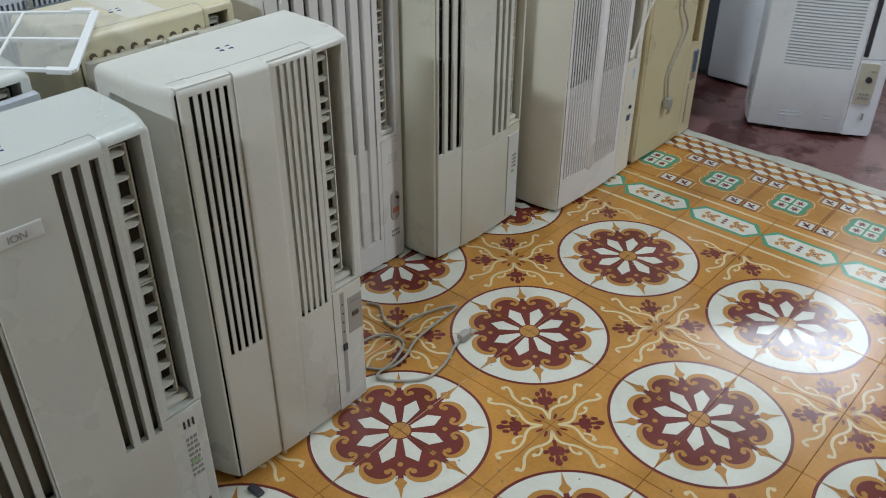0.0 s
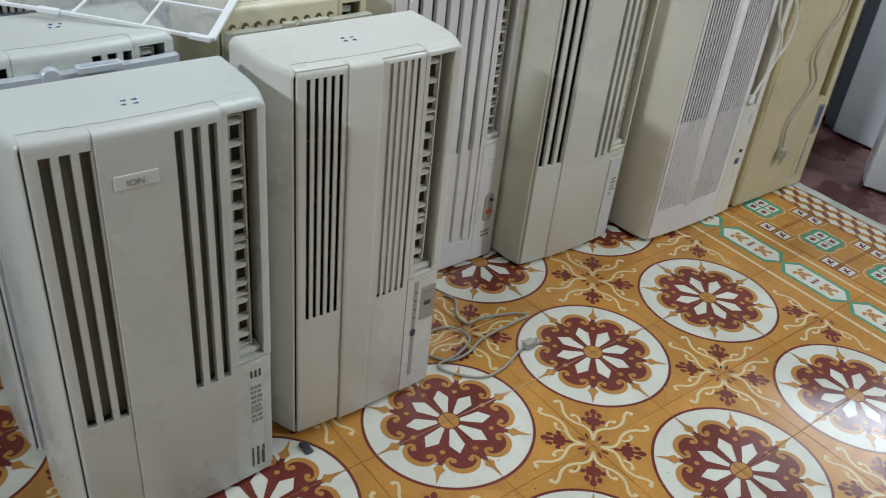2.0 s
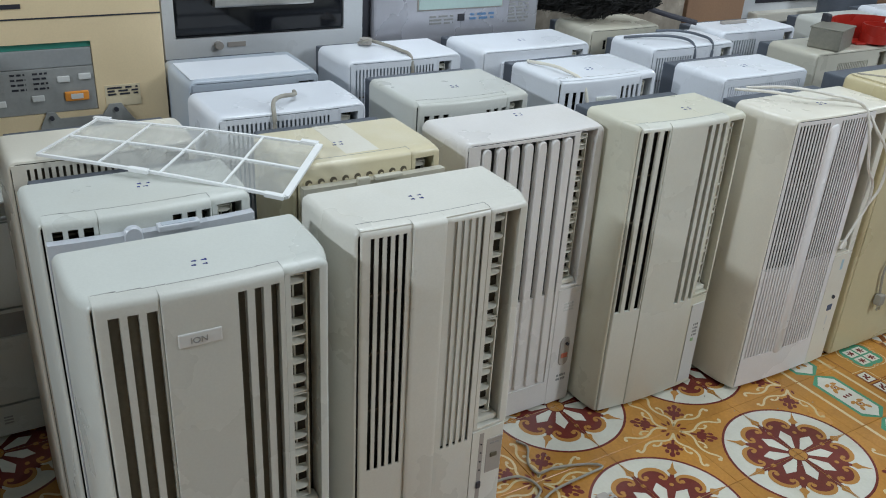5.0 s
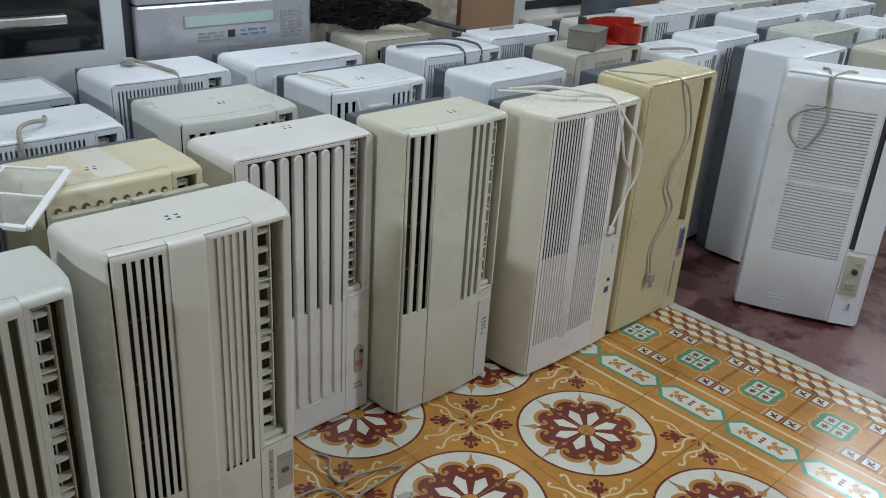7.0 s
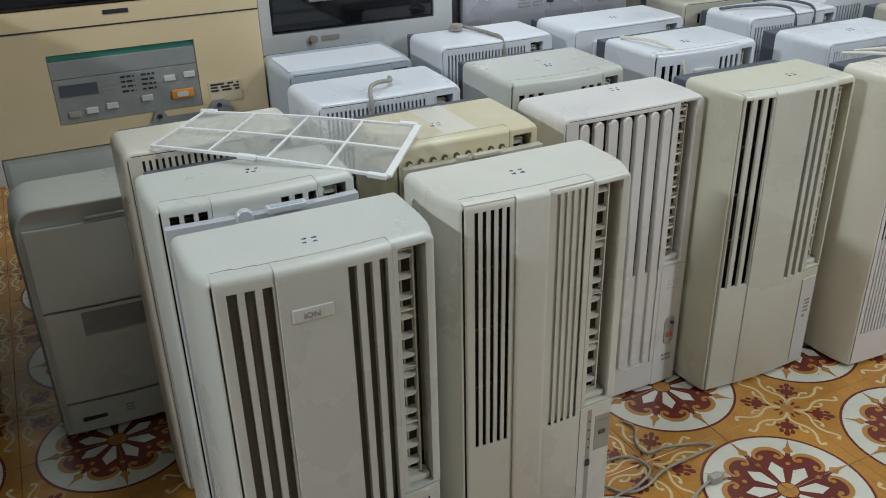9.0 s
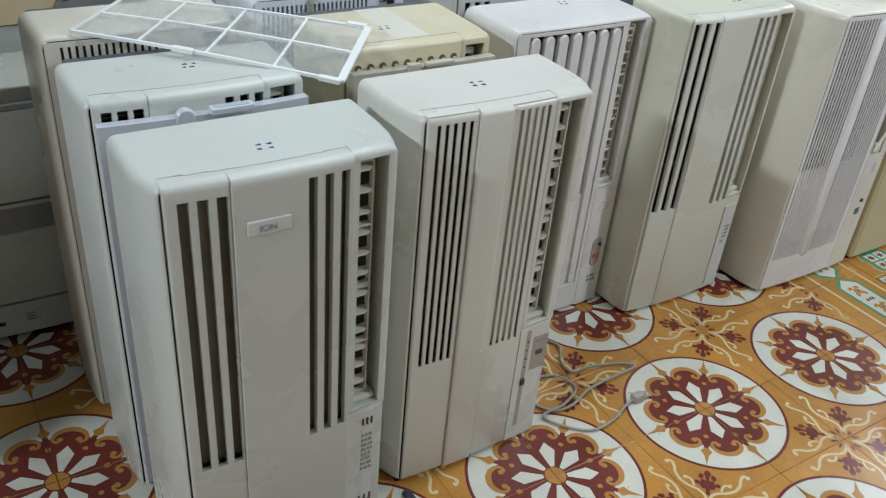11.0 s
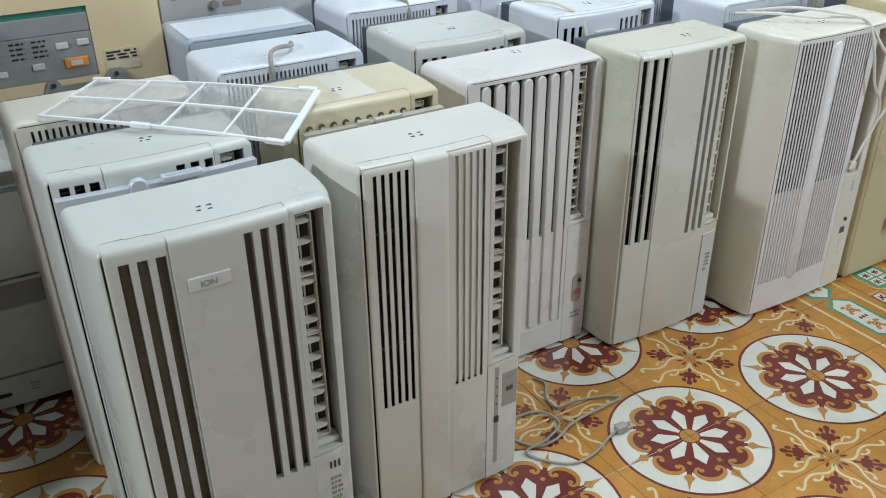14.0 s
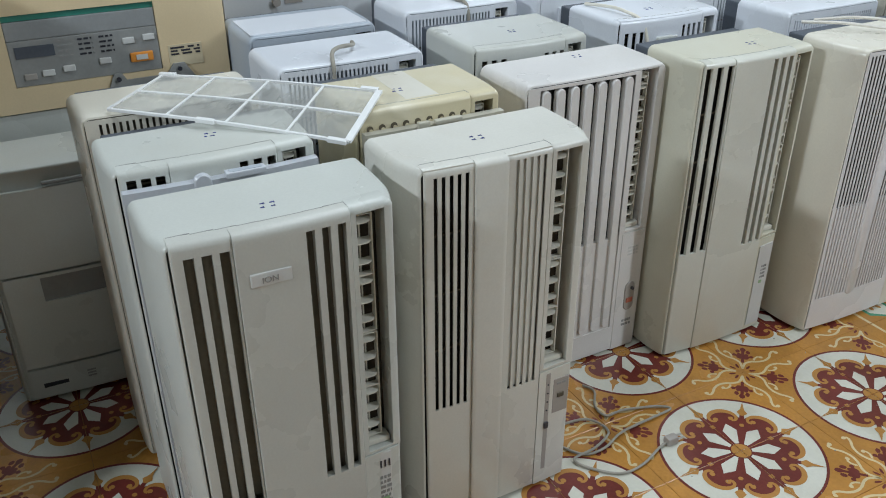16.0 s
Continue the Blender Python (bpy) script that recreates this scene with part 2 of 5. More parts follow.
def rounded_ring(w, h, inset, r_top, r_bottom, steps=5, across=10, wider=0.0):
    """Points round an upright rectangle with rounded corners, in x and z."""
    x0, x1, z0, z1 = inset - wider, w - inset + wider, inset, h - inset
    pts = []
    for cx, cz, r, a0 in ((x1, z1, r_top, 0), (x0, z1, r_top, 90), (x0, z0, r_bottom, 180), (x1, z0, r_bottom, 270)):
        r = max(r - inset, 0.002)
        sx, sz = (-1 if cx == x1 else 1), (-1 if cz == z1 else 1)
        for k in range(steps + 1):
            a = radians(a0 + 90 * k / steps)
            pts.append((cx + sx * r + r * math.cos(a), cz + sz * r + r * math.sin(a)))
        if a0 in (0, 180):
            xa, za = pts[-1]
            xb = (x0 + max(r_top - inset, 0.002)) if a0 == 0 else (x1 - max(r_bottom - inset, 0.002))
            for k in range(1, across):
                pts.append((xa + (xb - xa) * k / across, za))
    return pts


def bowed(x, w, bow):
    return -bow * max(0.0, 1 - (2 * x / w - 1) ** 2)


def casing(w, h, d, r_top=0.018, r_bottom=0.010, bow=0.006, deep=0.04, flare=0.006, setback=0.0):
    """The hollow front shell of a unit, open towards -y and a little wider behind."""
    bm = bmesh.new()
    profile = [(d, 0.006, 1), (d - 0.006, 0.0, 1), (0.075, 0.0, 1), (0.045, 0.0, 0.82), (0.025, 0.0, 0.45), (0.010, 0.0, 0.1), (0.004, 0.001, 0), (0.001, 0.0025, 0), (0.0, 0.0045, 0), (0.0, 0.0062, 0), (0.003, 0.0068, 0), (deep, 0.0072, 0)]
    rings = []
    for y, inset, part_of in profile:
        k = max(0.0, 1 - y / 0.03)
        rings.append([bm.verts.new((x, y + (bowed(x, w, bow) + setback) * k, z + 0.006 * max(0.0, 1 - z / 0.02))) for x, z in rounded_ring(w, h, inset, r_top, r_bottom, wider=flare * part_of)])
    for a, b in zip(rings, rings[1:]):
        for i in range(len(a)):
            j = (i + 1) % len(a)
            bm.faces.new((a[i], a[j], b[j], b[i]))
    bm.faces.new(rings[0])
    bm.faces.new(rings[-1])
    return bm


def slotted(x0, x1, z0, z1, holes, y0, y1, w, bow=0.006, steps=8, bm=None):
    """A plate with openings right through it; holes: x0, x1, z0, z1."""
    bm = bm or bmesh.new()
    xs = sorted({round(v, 5) for v in [x0, x1] + [x0 + (x1 - x0) * k / steps for k in range(1, steps)] + [v for hole in holes for v in hole[:2]]})
    zs = sorted({round(v, 5) for v in [z0, z1] + [v for hole in holes for v in hole[2:]]})

    def solid(i, j):
        if not (0 <= i < len(xs) - 1 and 0 <= j < len(zs) - 1):
            return False
        x, z = (xs[i] + xs[i + 1]) / 2, (zs[j] + zs[j + 1]) / 2
        return not any(a < x < b and c < z < d for a, b, c, d in holes)

    verts = {}

    def v(i, j, back):
        if (i, j, back) not in verts:
            verts[i, j, back] = bm.verts.new((xs[i], (y1 if back else y0) + bowed(xs[i], w, bow), zs[j]))
        return verts[i, j, back]

    for i in range(len(xs) - 1):
        for j in range(len(zs) - 1):
            if not solid(i, j):
                continue
            bm.faces.new((v(i, j, 0), v(i + 1, j, 0), v(i + 1, j + 1, 0), v(i, j + 1, 0)))
            bm.faces.new((v(i, j, 1), v(i, j + 1, 1), v(i + 1, j + 1, 1), v(i + 1, j, 1)))
            for di, dj, p, q in ((-1, 0, (i, j), (i, j + 1)), (1, 0, (i + 1, j), (i + 1, j + 1)), (0, -1, (i, j), (i + 1, j)), (0, 1, (i, j + 1), (i + 1, j + 1))):
                if not solid(i + di, j + dj):
                    bm.faces.new((v(*p, 0), v(*q, 0), v(*q, 1), v(*p, 1)))
    return bm


def wrapped_panel(x0, x1, z0, h, holes, face, back, seam, w, bow, round_left=False, round_right=False, corner=0.012, r=0.010):
    """A front plate whose top edge rolls back over the casing as far as the seam; holes go right through."""
    xs = sorted({round(v, 5) for v in [x0 + (x1 - x0) * k / 8 for k in range(9)] + [x0 + q for q in ((0.0008, 0.002, 0.0035, 0.006) if round_left else (0.001,))] + [x1 - q for q in ((0.0008, 0.002, 0.0035, 0.007, 0.012) if round_right else (0.001,))] + [v for hole in holes for v in hole[:2]]})
    zs = sorted({round(v, 5) for v in [z0, z0 + 0.002] + [h - r * q for q in (1.0, 0.62, 0.36, 0.18, 0.06, 0.0)] + [v for hole in holes for v in hole[2:]]})
    bm, verts = bmesh.new(), {}

    def solid(i, j):
        if not (0 <= i < len(xs) - 1 and 0 <= j < len(zs) - 1):
            return False
        x, z = (xs[i] + xs[i + 1]) / 2, (zs[j] + zs[j + 1]) / 2
        return not any(a < x < b and c < z < d for a, b, c, d in holes)

    def v(i, j, behind):
        if (i, j, behind) not in verts:
            x, z = xs[i], zs[j]
            inward = min(x if round_left else 1.0, w - x if round_right else 1.0)
            limit = h - (corner - math.sqrt(max(0.0, corner ** 2 - max(0.0, corner - inward) ** 2)))
            z = z if z < h - r else z - (h - limit) * (z - h + r) / r
            e = min(r, limit - z)
            roll = r - math.sqrt(max(0.0, r * r - (r - e) ** 2))
            side = 0.0
            edge_at = min(x - x0 if round_left else 1.0, x1 - x if round_right else 1.0)
            if edge_at < 0.0035:
                side = 0.0035 - math.sqrt(max(0.0, 0.0035 ** 2 - (0.0035 - edge_at) ** 2))
            elif x < x0 + 0.0005 or x > x1 - 0.0005 or z < z0 + 0.0005:
                side = 0.001
            y = (back if j < len(zs) - 1 else seam + 1.6 * bowed(x, w, bow) - bowed(x, w, bow)) if behind else face + max(roll, side)
            verts[i, j, behind] = bm.verts.new((x, y + bowed(x, w, bow), z + (0.0006 if j == len(zs) - 1 else 0)))
        return verts[i, j, behind]

    for i in range(len(xs) - 1):
        for j in range(len(zs) - 1):
            if not solid(i, j):
                continue
            bm.faces.new((v(i, j, 0), v(i + 1, j, 0), v(i + 1, j + 1, 0), v(i, j + 1, 0)))
            bm.faces.new((v(i, j, 1), v(i, j + 1, 1), v(i + 1, j + 1, 1), v(i + 1, j, 1)))
            for di, dj, p, q in ((-1, 0, (i, j), (i, j + 1)), (1, 0, (i + 1, j), (i + 1, j + 1)), (0, -1, (i, j), (i + 1, j)), (0, 1, (i, j + 1), (i + 1, j + 1))):
                if not solid(i + di, j + dj):
                    bm.faces.new((v(*p, 0), v(*q, 0), v(*q, 1), v(*p, 1)))
    return bm


def blade(wide, deep, thick=0.0022, steps=5):
    """A flat vane with a rounded front end."""
    bm = bmesh.new()
    r = min(deep, wide * 0.45)
    outline = [(0.0, deep), (0.0, 0.0)] + [(wide - r + r * math.sin(a), r - r * math.cos(a)) for a in (math.pi / 2 * k / steps for k in range(steps + 1))] + [(wide, deep)]
    low, high = ([bm.verts.new((x, y, z)) for x, y in outline] for z in (0.0, thick))
    bm.faces.new(low), bm.faces.new(high)
    for i in range(len(outline)):
        j = (i + 1) % len(outline)
        bm.faces.new((low[i], low[j], high[j], high[i]))
    return bm


def capsule(x0, x1, z0, z1, y0, y1, steps=8):
    """An upright slat with round ends."""
    bm = bmesh.new()
    r, cx = (x1 - x0) / 2, (x0 + x1) / 2
    outline = [(cx + r * math.cos(math.pi * k / steps), z1 - r + r * math.sin(math.pi * k / steps)) for k in range(steps + 1)]
    outline += [(cx - r * math.cos(math.pi * k / steps), z0 + r - r * math.sin(math.pi * k / steps)) for k in range(steps + 1)]
    mx, mz = cx, (z0 + z1) / 2
    front = [bm.verts.new((mx + (x - mx) * 0.84, y0, mz + (z - mz) * (1 - 0.16 * 2 * r / (z1 - z0)))) for x, z in outline]
    mid = [bm.verts.new((x, y0 + 0.003, z)) for x, z in outline]
    back = [bm.verts.new((x, y1, z)) for x, z in outline]
    for a, b in ((front, mid), (mid, back)):
        for i in range(len(a)):
            j = (i + 1) % len(a)
            bm.faces.new((a[i], a[j], b[j], b[i]))
    bm.faces.new(front)
    bm.faces.new(back)
    return bm


def bars(parent, x0, x1, z0, z1, rows, y, material, name="print_line", seed=1, gap=0.45):
    """Lines of small print too fine to read, on the front of a thing."""
    rnd = random.Random(seed)
    step = (z1 - z0) / rows
    bm = bmesh.new()
    for k in range(rows):
        xa = x0
        while xa < x1:
            xb = min(x1, xa + rnd.uniform(0.3, 1.0) * (x1 - x0) * 0.5)
            box(xa, xb, y - 0.0006, y + 0.001, z1 - (k + 1 - gap / 2) * step, z1 - (k + gap / 2) * step, bm=bm)
            xa = xb + 0.12 * (x1 - x0)
    return part(name, bm, material, parent)


def pen_marks(parent, x, y, z, material, seed):
    """Strokes of a pen on the top."""
    rnd = random.Random(seed)
    bm = bmesh.new()
    for dx, dy in ((-0.008, -0.006), (0.006, -0.007), (-0.004, 0.006), (0.009, 0.005)):
        ox, oy, lx, ly = x + dx + rnd.uniform(-.002, .002), y + dy, rnd.uniform(0.0020, 0.0036), rnd.uniform(0.0008, 0.0015)
        box(ox - lx, ox + lx, oy - ly, oy + ly, z, z + 0.0007, bm=bm)
        box(ox + lx * 0.3, ox + lx * 0.9, oy - ly * 2, oy + ly * 2, z, z + 0.0007, bm=bm)
    return part("pen_mark", bm, material, parent)


def ac_unit(label, x_front, y_left, w, h, d=0.165, yaw=0.0, shell="white", slots=(), shallow=(), outlet=None, chassis=0.06,
            marks=None, bow=0.006, pitch=0.024, slats=(), field=None, back="coil", vanes=True, seam_top=0.0, flare=0.006, front=None, steps_at=(), roll=0.010, left_at=0.0092, groove=0.0042, groove_mat=None):
    """A window air conditioner. x runs from its left to its right as one faces it, y from front to back."""
    thing = tagged(new("air_conditioner"), label, "air conditioner", "air conditioners in the room")
    thing.matrix_world = pose(x_front, y_left, 0, 0, 0, 90 + yaw)
    mat = M[shell]
    part("casing", casing(w, h, d, 0.013 if seam_top else 0.018, bow=bow, flare=flare, setback=0.0022 if seam_top else 0.0), mat, thing, smooth=True)
    for fx in (0.012, w - 0.034):
        for fy in (0.014, d - 0.034):
            part("foot", box(fx, fx + 0.022, fy, fy + 0.020, 0.0, 0.007), M["coil"], thing)
    edge, face = 0.0076, -0.002
    plate = M[front or shell]
    ox0, ox1, oz0, oz1 = outlet or (w - edge, w - edge, edge, h - edge)
    holes = [tuple(s) for s in slots] + [tuple(s) for s in shallow] + ([field] if field else [])
    right = ox0 - (0.010 if seam_top else 0.006) if outlet else w - edge
    if seam_top:  # plates side by side, some proud of their neighbours
        bounds = [(left_at, 0.0)] + list(steps_at)
        narrow = min([b - a for a, b, _, _ in slots] + [0.02])
        for k, (xa, proud) in enumerate(bounds):
            xb = bounds[k + 1][0] - 0.0004 if k + 1 < len(bounds) else right
            own = [hole for hole in holes if xa < hole[0] < xb]
            bm = wrapped_panel(xa, xb, edge + 0.002, h, own, face - proud, 0.45 * narrow - 0.002, seam_top, w, bow, k == 0, r=roll)
            if k == 0:
                panel = part("front_panel", bm, plate, thing, smooth=True, sharp=40)
            else:
                part("front_plate", bm, plate, thing, smooth=True, sharp=40)
    else:
        narrow = min([b - a for a, b, _, _ in slots] + [0.0075])
        panel = part("front_panel", slotted(edge, right, edge + 0.004, h - edge, holes, face, face + 0.32 * narrow, w, bow), plate, thing)
    # flat sheet for the coil; its colour includes the shade behind the slots
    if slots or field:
        part("coil", box(edge, right, 0.034, 0.038, edge, h - edge), M[back], thing, "coil sheet behind the grille, shade of the slots in its colour")
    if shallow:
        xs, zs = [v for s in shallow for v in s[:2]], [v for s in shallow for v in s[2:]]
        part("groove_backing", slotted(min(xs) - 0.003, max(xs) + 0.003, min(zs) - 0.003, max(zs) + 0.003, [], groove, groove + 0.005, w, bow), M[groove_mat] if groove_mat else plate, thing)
    for k, (a, b, c, e) in enumerate(slats):
        ob = capsule(a, b, c, e, -0.005 + bowed((a + b) / 2, w, bow), 0.006)
        part("slat", ob, plate, panel, smooth=True, sharp=50)
    if slots:  # thin cross bars behind the slots
        xa, xb = min(s[0] for s in slots), max(s[1] for s in slots)
        za, zb = min(s[2] for s in slots), max(s[3] for s in slots)
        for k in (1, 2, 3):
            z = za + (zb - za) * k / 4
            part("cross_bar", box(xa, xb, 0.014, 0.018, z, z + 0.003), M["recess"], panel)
    if outlet:
        part("outlet_back", box(ox0 - 0.001, ox1 + 0.001, 0.037, 0.039, oz0, oz1), M["outlet"], thing, "brown outlet backing, coloured near-black for the shade inside")
        if vanes:
            wide = (ox1 - ox0) * 0.60
            xa, xb = ox0 + 0.0045, ox0 + 0.0045 + wide
            half = (oz1 - oz0 - 0.026) / 2
            first = None
            for m in (0, 1):  # two louvre modules, one above the other
                za = oz0 + 0.017 + m * half
                zb = za + half - 0.003
                n = max(2, round((zb - za) / pitch))
                step = (zb - za) / n
                cross = [za + step * q for q in range(0, n + 1, 3)]
                holes_in = [(xa + 0.0028, xb - 0.0022, c + 0.0012, e - 0.0012) for c, e in zip(cross, cross[1:] + ([zb] if zb - cross[-1] > 0.004 else []))]
                frame_ob = part("louvre_frame", slotted(xa, xb, za, zb, holes_in, 0.013, 0.024, w, 0, 1), M["vane"], thing)
                part("inner_rail", box(xa + wide * 0.36, xa + wide * 0.36 + 0.0022, 0.025, 0.028, za, zb), M["vane"], frame_ob)
                for q in range(n):
                    place = pose(xa + 0.001, 0.0085, za + step * (q + 0.62), (7, 4, 9, 2, 6)[q % 5])
                    if first is None:
                        first = part("vane", blade(wide - 0.003, 0.017), M["vane"], frame_ob)
                        first.matrix_basis = place
                    else:
                        share(first, "vane", frame_ob, place)
            part("outlet_lip", box(ox0 + 0.002, ox1 - 0.002, 0.006, 0.030, oz0 + 0.001, oz0 + 0.013, 0.004), M["vane"], thing)
        part("control_panel", slotted(right + 0.0012, w - edge, edge, oz0 - 0.007, [], face, 0.009, w, bow, 3), mat, thing)
        if seam_top:
            part("outlet_frame", wrapped_panel(right + 0.0012, w - 0.0012, oz0 - 0.0055, h, [(ox0, ox1, oz0, min(oz1, h - 0.012))], -0.0005, 0.036, 0.030, w, bow, round_right=True, corner=0.013, r=roll), mat, thing, smooth=True, sharp=40)
        else:
            part("outlet_frame", slotted(right + 0.0012, w - 0.0072, oz0 - 0.0055, h - 0.0072, [outlet], -0.0005, 0.036, w, bow, 2), mat, thing)
    if seam_top and left_at > 0.005:
        bm = bmesh.new()
        for k in range(8):
            xa, xb = 0.012 + (right - 0.012) * k / 8, 0.012 + (right - 0.012) * (k + 1) / 8
            ya, yb = (seam_top + 1.6 * bowed((xa + xb) / 2, w, bow) * q for q in (1.0, 1.0))
            box(xa, xb, ya - 0.0003, ya + 0.0011, h - 0.0005, h + 0.0008, bm=bm)
        box(right - 0.0001, right + 0.0012, 0.006, seam_top + 1.6 * bowed(right, w, bow), h - 0.0045, h + 0.0008, bm=bm)
        part("top_seam", bm, M["inkgrey"], thing)
    if chassis:
        part("chassis", box(0.014, w - 0.014, d + 0.0005, d + chassis, 0.012, h - 0.014, 0.004), M["chassis"], thing, "dark grey painted steel rear housing")
        for side in (0.02, w - 0.04):
            part("foot", box(side, side + 0.02, d + 0.01, d + chassis - 0.006, 0.0, 0.013), M["chassis"], thing)
    if marks:
        pen_marks(thing, marks[0], marks[1], h, M["inkblue"], marks[2])
    return thing


# ---- the room ----
def structure(name, bm, material, label):
    return tagged(part(name, bm, material), label, name.split("_")[0], kind="structure")


structure("floor_bed", box(-2.6, 3.4, -4.4, 1.54, -0.12, -0.012), M["grout"], "dirty cement bed under the patterned tiles")
red_floor = structure("floor_red", box(-2.6, 3.4, 1.545, 5.2, -0.12, -0.003), M["redfloor"], "worn red polished cement floor with damp patches")
structure("wall_west", box(-2.75, -2.6, -4.4, 5.2, -0.12, 3.3), M["wall"], "dim grey painted wall behind the appliances")
structure("wall_east", box(3.4, 3.55, -4.4, 5.2, -0.12, 3.3), M["wall"], "grey painted wall")
structure("wall_south", box(-2.75, 3.55, -4.55, -4.4, -0.12, 3.3), M["wall"], "grey painted wall")
structure("wall_north", box(-2.75, 3.55, 5.2, 5.35, -0.12, 3.3), M["wall"], "grey painted wall")
structure("ceiling", box(-2.75, 3.55, -4.55, 5.35, 3.3, 3.4), M["wall"], "plain grey painted ceiling")


# ---- front row of air conditioners ----
def row_slots(x0, x1, n, z0, z1, fill=0.5):
    step = (x1 - x0) / (n - 1 + fill)
    return [(x0 + k * step, x0 + k * step + step * fill, z0, z1) for k in range(n)]


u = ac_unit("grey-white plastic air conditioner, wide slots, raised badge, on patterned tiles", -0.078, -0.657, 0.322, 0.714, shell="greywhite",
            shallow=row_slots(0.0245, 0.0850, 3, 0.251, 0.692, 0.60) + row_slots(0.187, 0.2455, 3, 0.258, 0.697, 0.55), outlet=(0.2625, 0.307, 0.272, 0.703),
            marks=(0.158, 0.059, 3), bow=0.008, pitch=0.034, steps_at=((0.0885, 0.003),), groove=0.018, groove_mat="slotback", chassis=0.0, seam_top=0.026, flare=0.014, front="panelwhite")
badge = part("badge", box(0.105, 0.163, -0.0145, -0.008, 0.631, 0.652, 0.002), M["paletag"], u, "pale raised badge")
data = bpy.data.curves.new("ion", "FONT")
data.body, data.size, data.extrude = "ION", 0.013, 0.0004
words = new("lettering", data)
dep = bpy.context.evaluated_depsgraph_get()
ion_mesh = bpy.data.meshes.new_from_object(words.evaluated_get(dep))
bpy.data.objects.remove(words)
ion_mesh.materials.clear()
ion_mesh.materials.append(M["inkgrey"])
letters = new("lettering", ion_mesh)
letters.parent = badge
letters.matrix_basis = pose(0.120, -0.0150, 0.6365, 90, 0, 0)
part("control_label", box(0.276, 0.300, -0.0055, -0.003, 0.060, 0.262, 0.001), M["paletag"], u, "grey printed control label")
for k in range(3):
    part("indicator", box(0.280 + 0.0075 * k, 0.2825 + 0.0075 * k, -0.007, -0.004, 0.232, 0.246), M["ink"], u)
    # solid dark bar drawn for the shade in a vent slot
    part("vent_slot_shade", box(0.276 + 0.010 * k, 0.281 + 0.010 * k, -0.006, -0.002, 0.026, 0.072, 0.001), M["recess"], u)
bars(u, 0.279, 0.299, 0.130, 0.215, 8, -0.0058, M["inkgrey"], seed=4)
part("energy_sticker", box(0.281, 0.294, -0.0066, -0.005, 0.158, 0.166), M["greentag"], u)

u = ac_unit("aged white air conditioner, narrow slots and ribs, on patterned tiles", -0.121, -0.276, 0.313, 0.722, shell="white",
            slots=row_slots(0.0245, 0.0845, 5, 0.270, 0.708, 0.52), shallow=row_slots(0.166, 0.2245, 5, 0.268, 0.711, 0.50),
            outlet=(0.245, 0.296, 0.284, 0.714), marks=(0.145, 0.082, 5), chassis=0.0, bow=0.006, steps_at=((0.094, 0.0042), (0.152, 0.0)), groove=0.0085, pitch=0.031, seam_top=0.026, flare=0.018)
part("grey_strip", box(0.252, 0.262, -0.006, -0.002, 0.040, 0.270, 0.001), M["greytag"], u)
part("display_label", box(0.270, 0.304, -0.0055, -0.002, 0.172, 0.251, 0.001), M["greytag"], u, "grey metallic control label")
part("switch", box(0.2525, 0.2615, -0.009, -0.004, 0.143, 0.157, 0.001), M["ink"], u)
part("button", box(0.279, 0.294, -0.0075, -0.004, 0.207, 0.217, 0.002), M["recess"], u)
bars(u, 0.277, 0.296, 0.236, 0.244, 1, -0.0058, M["inkgrey"], seed=2)
for k in range(4):
    part("indicator", disc(0.257, -0.0062, 0.185 + 0.02 * k, 0.0016, 0.002, 10), M["ink"], u)

u = ac_unit("white air conditioner, tall rounded slats, oval dial, on patterned tiles", -0.416, 0.098, 0.350, 0.710, chassis=0.022, shell="pinkwhite",
            field=(0.034, 0.266, 0.076, 0.696), outlet=(0.282, 0.328, 0.330, 0.702),
            slats=[(0.0385 + 0.0335 * k, 0.0588 + 0.0335 * k, 0.082, 0.694) for k in range(7)], marks=(0.207, 0.123, 7), bow=0.004, pitch=0.024, flare=0.008)
part("lower_backing", slotted(0.030, 0.270, 0.072, 0.320, [], 0.0008, 0.010, 0.350, 0.004), M["pinkwhite"], u)
part("chip", box(0.030, 0.036, -0.0045, -0.001, 0.300, 0.304), M["ink"], u)
part("dial_plate", capsule(0.300, 0.331, 0.110, 0.190, -0.006, 0.0), M["greytag"], u, "grey oval control plate")
part("warning_sticker", box(0.307, 0.324, -0.0078, -0.006, 0.134, 0.146), M["redtag"], u)
part("knob", disc(0.320, -0.008, 0.172, 0.004, 0.006, 14), M["ink"], u)
part("maker_plate", capsule(0.150, 0.162, 0.035, 0.060, -0.005, 0.0), M["ink"], u, "small dark oval plate")
bars(u, 0.302, 0.328, 0.066, 0.088, 2, -0.004, M["inkgrey"], seed=8)
bars(u, 0.298, 0.326, 0.262, 0.288, 3, -0.004, M["paletag"], seed=9)

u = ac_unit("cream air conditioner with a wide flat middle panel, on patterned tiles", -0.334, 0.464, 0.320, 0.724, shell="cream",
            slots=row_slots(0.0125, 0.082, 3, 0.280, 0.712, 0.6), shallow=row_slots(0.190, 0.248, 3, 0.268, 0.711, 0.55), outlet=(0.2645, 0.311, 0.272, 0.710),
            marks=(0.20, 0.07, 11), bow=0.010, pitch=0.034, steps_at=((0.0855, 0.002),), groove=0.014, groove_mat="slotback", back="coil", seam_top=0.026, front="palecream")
part("side_strip", slotted(0.262, 0.308, 0.02, 0.245, [], -0.0045, -0.001, 0.322, 0.010, 3), M["paletag"], u, "pale printed control strip")
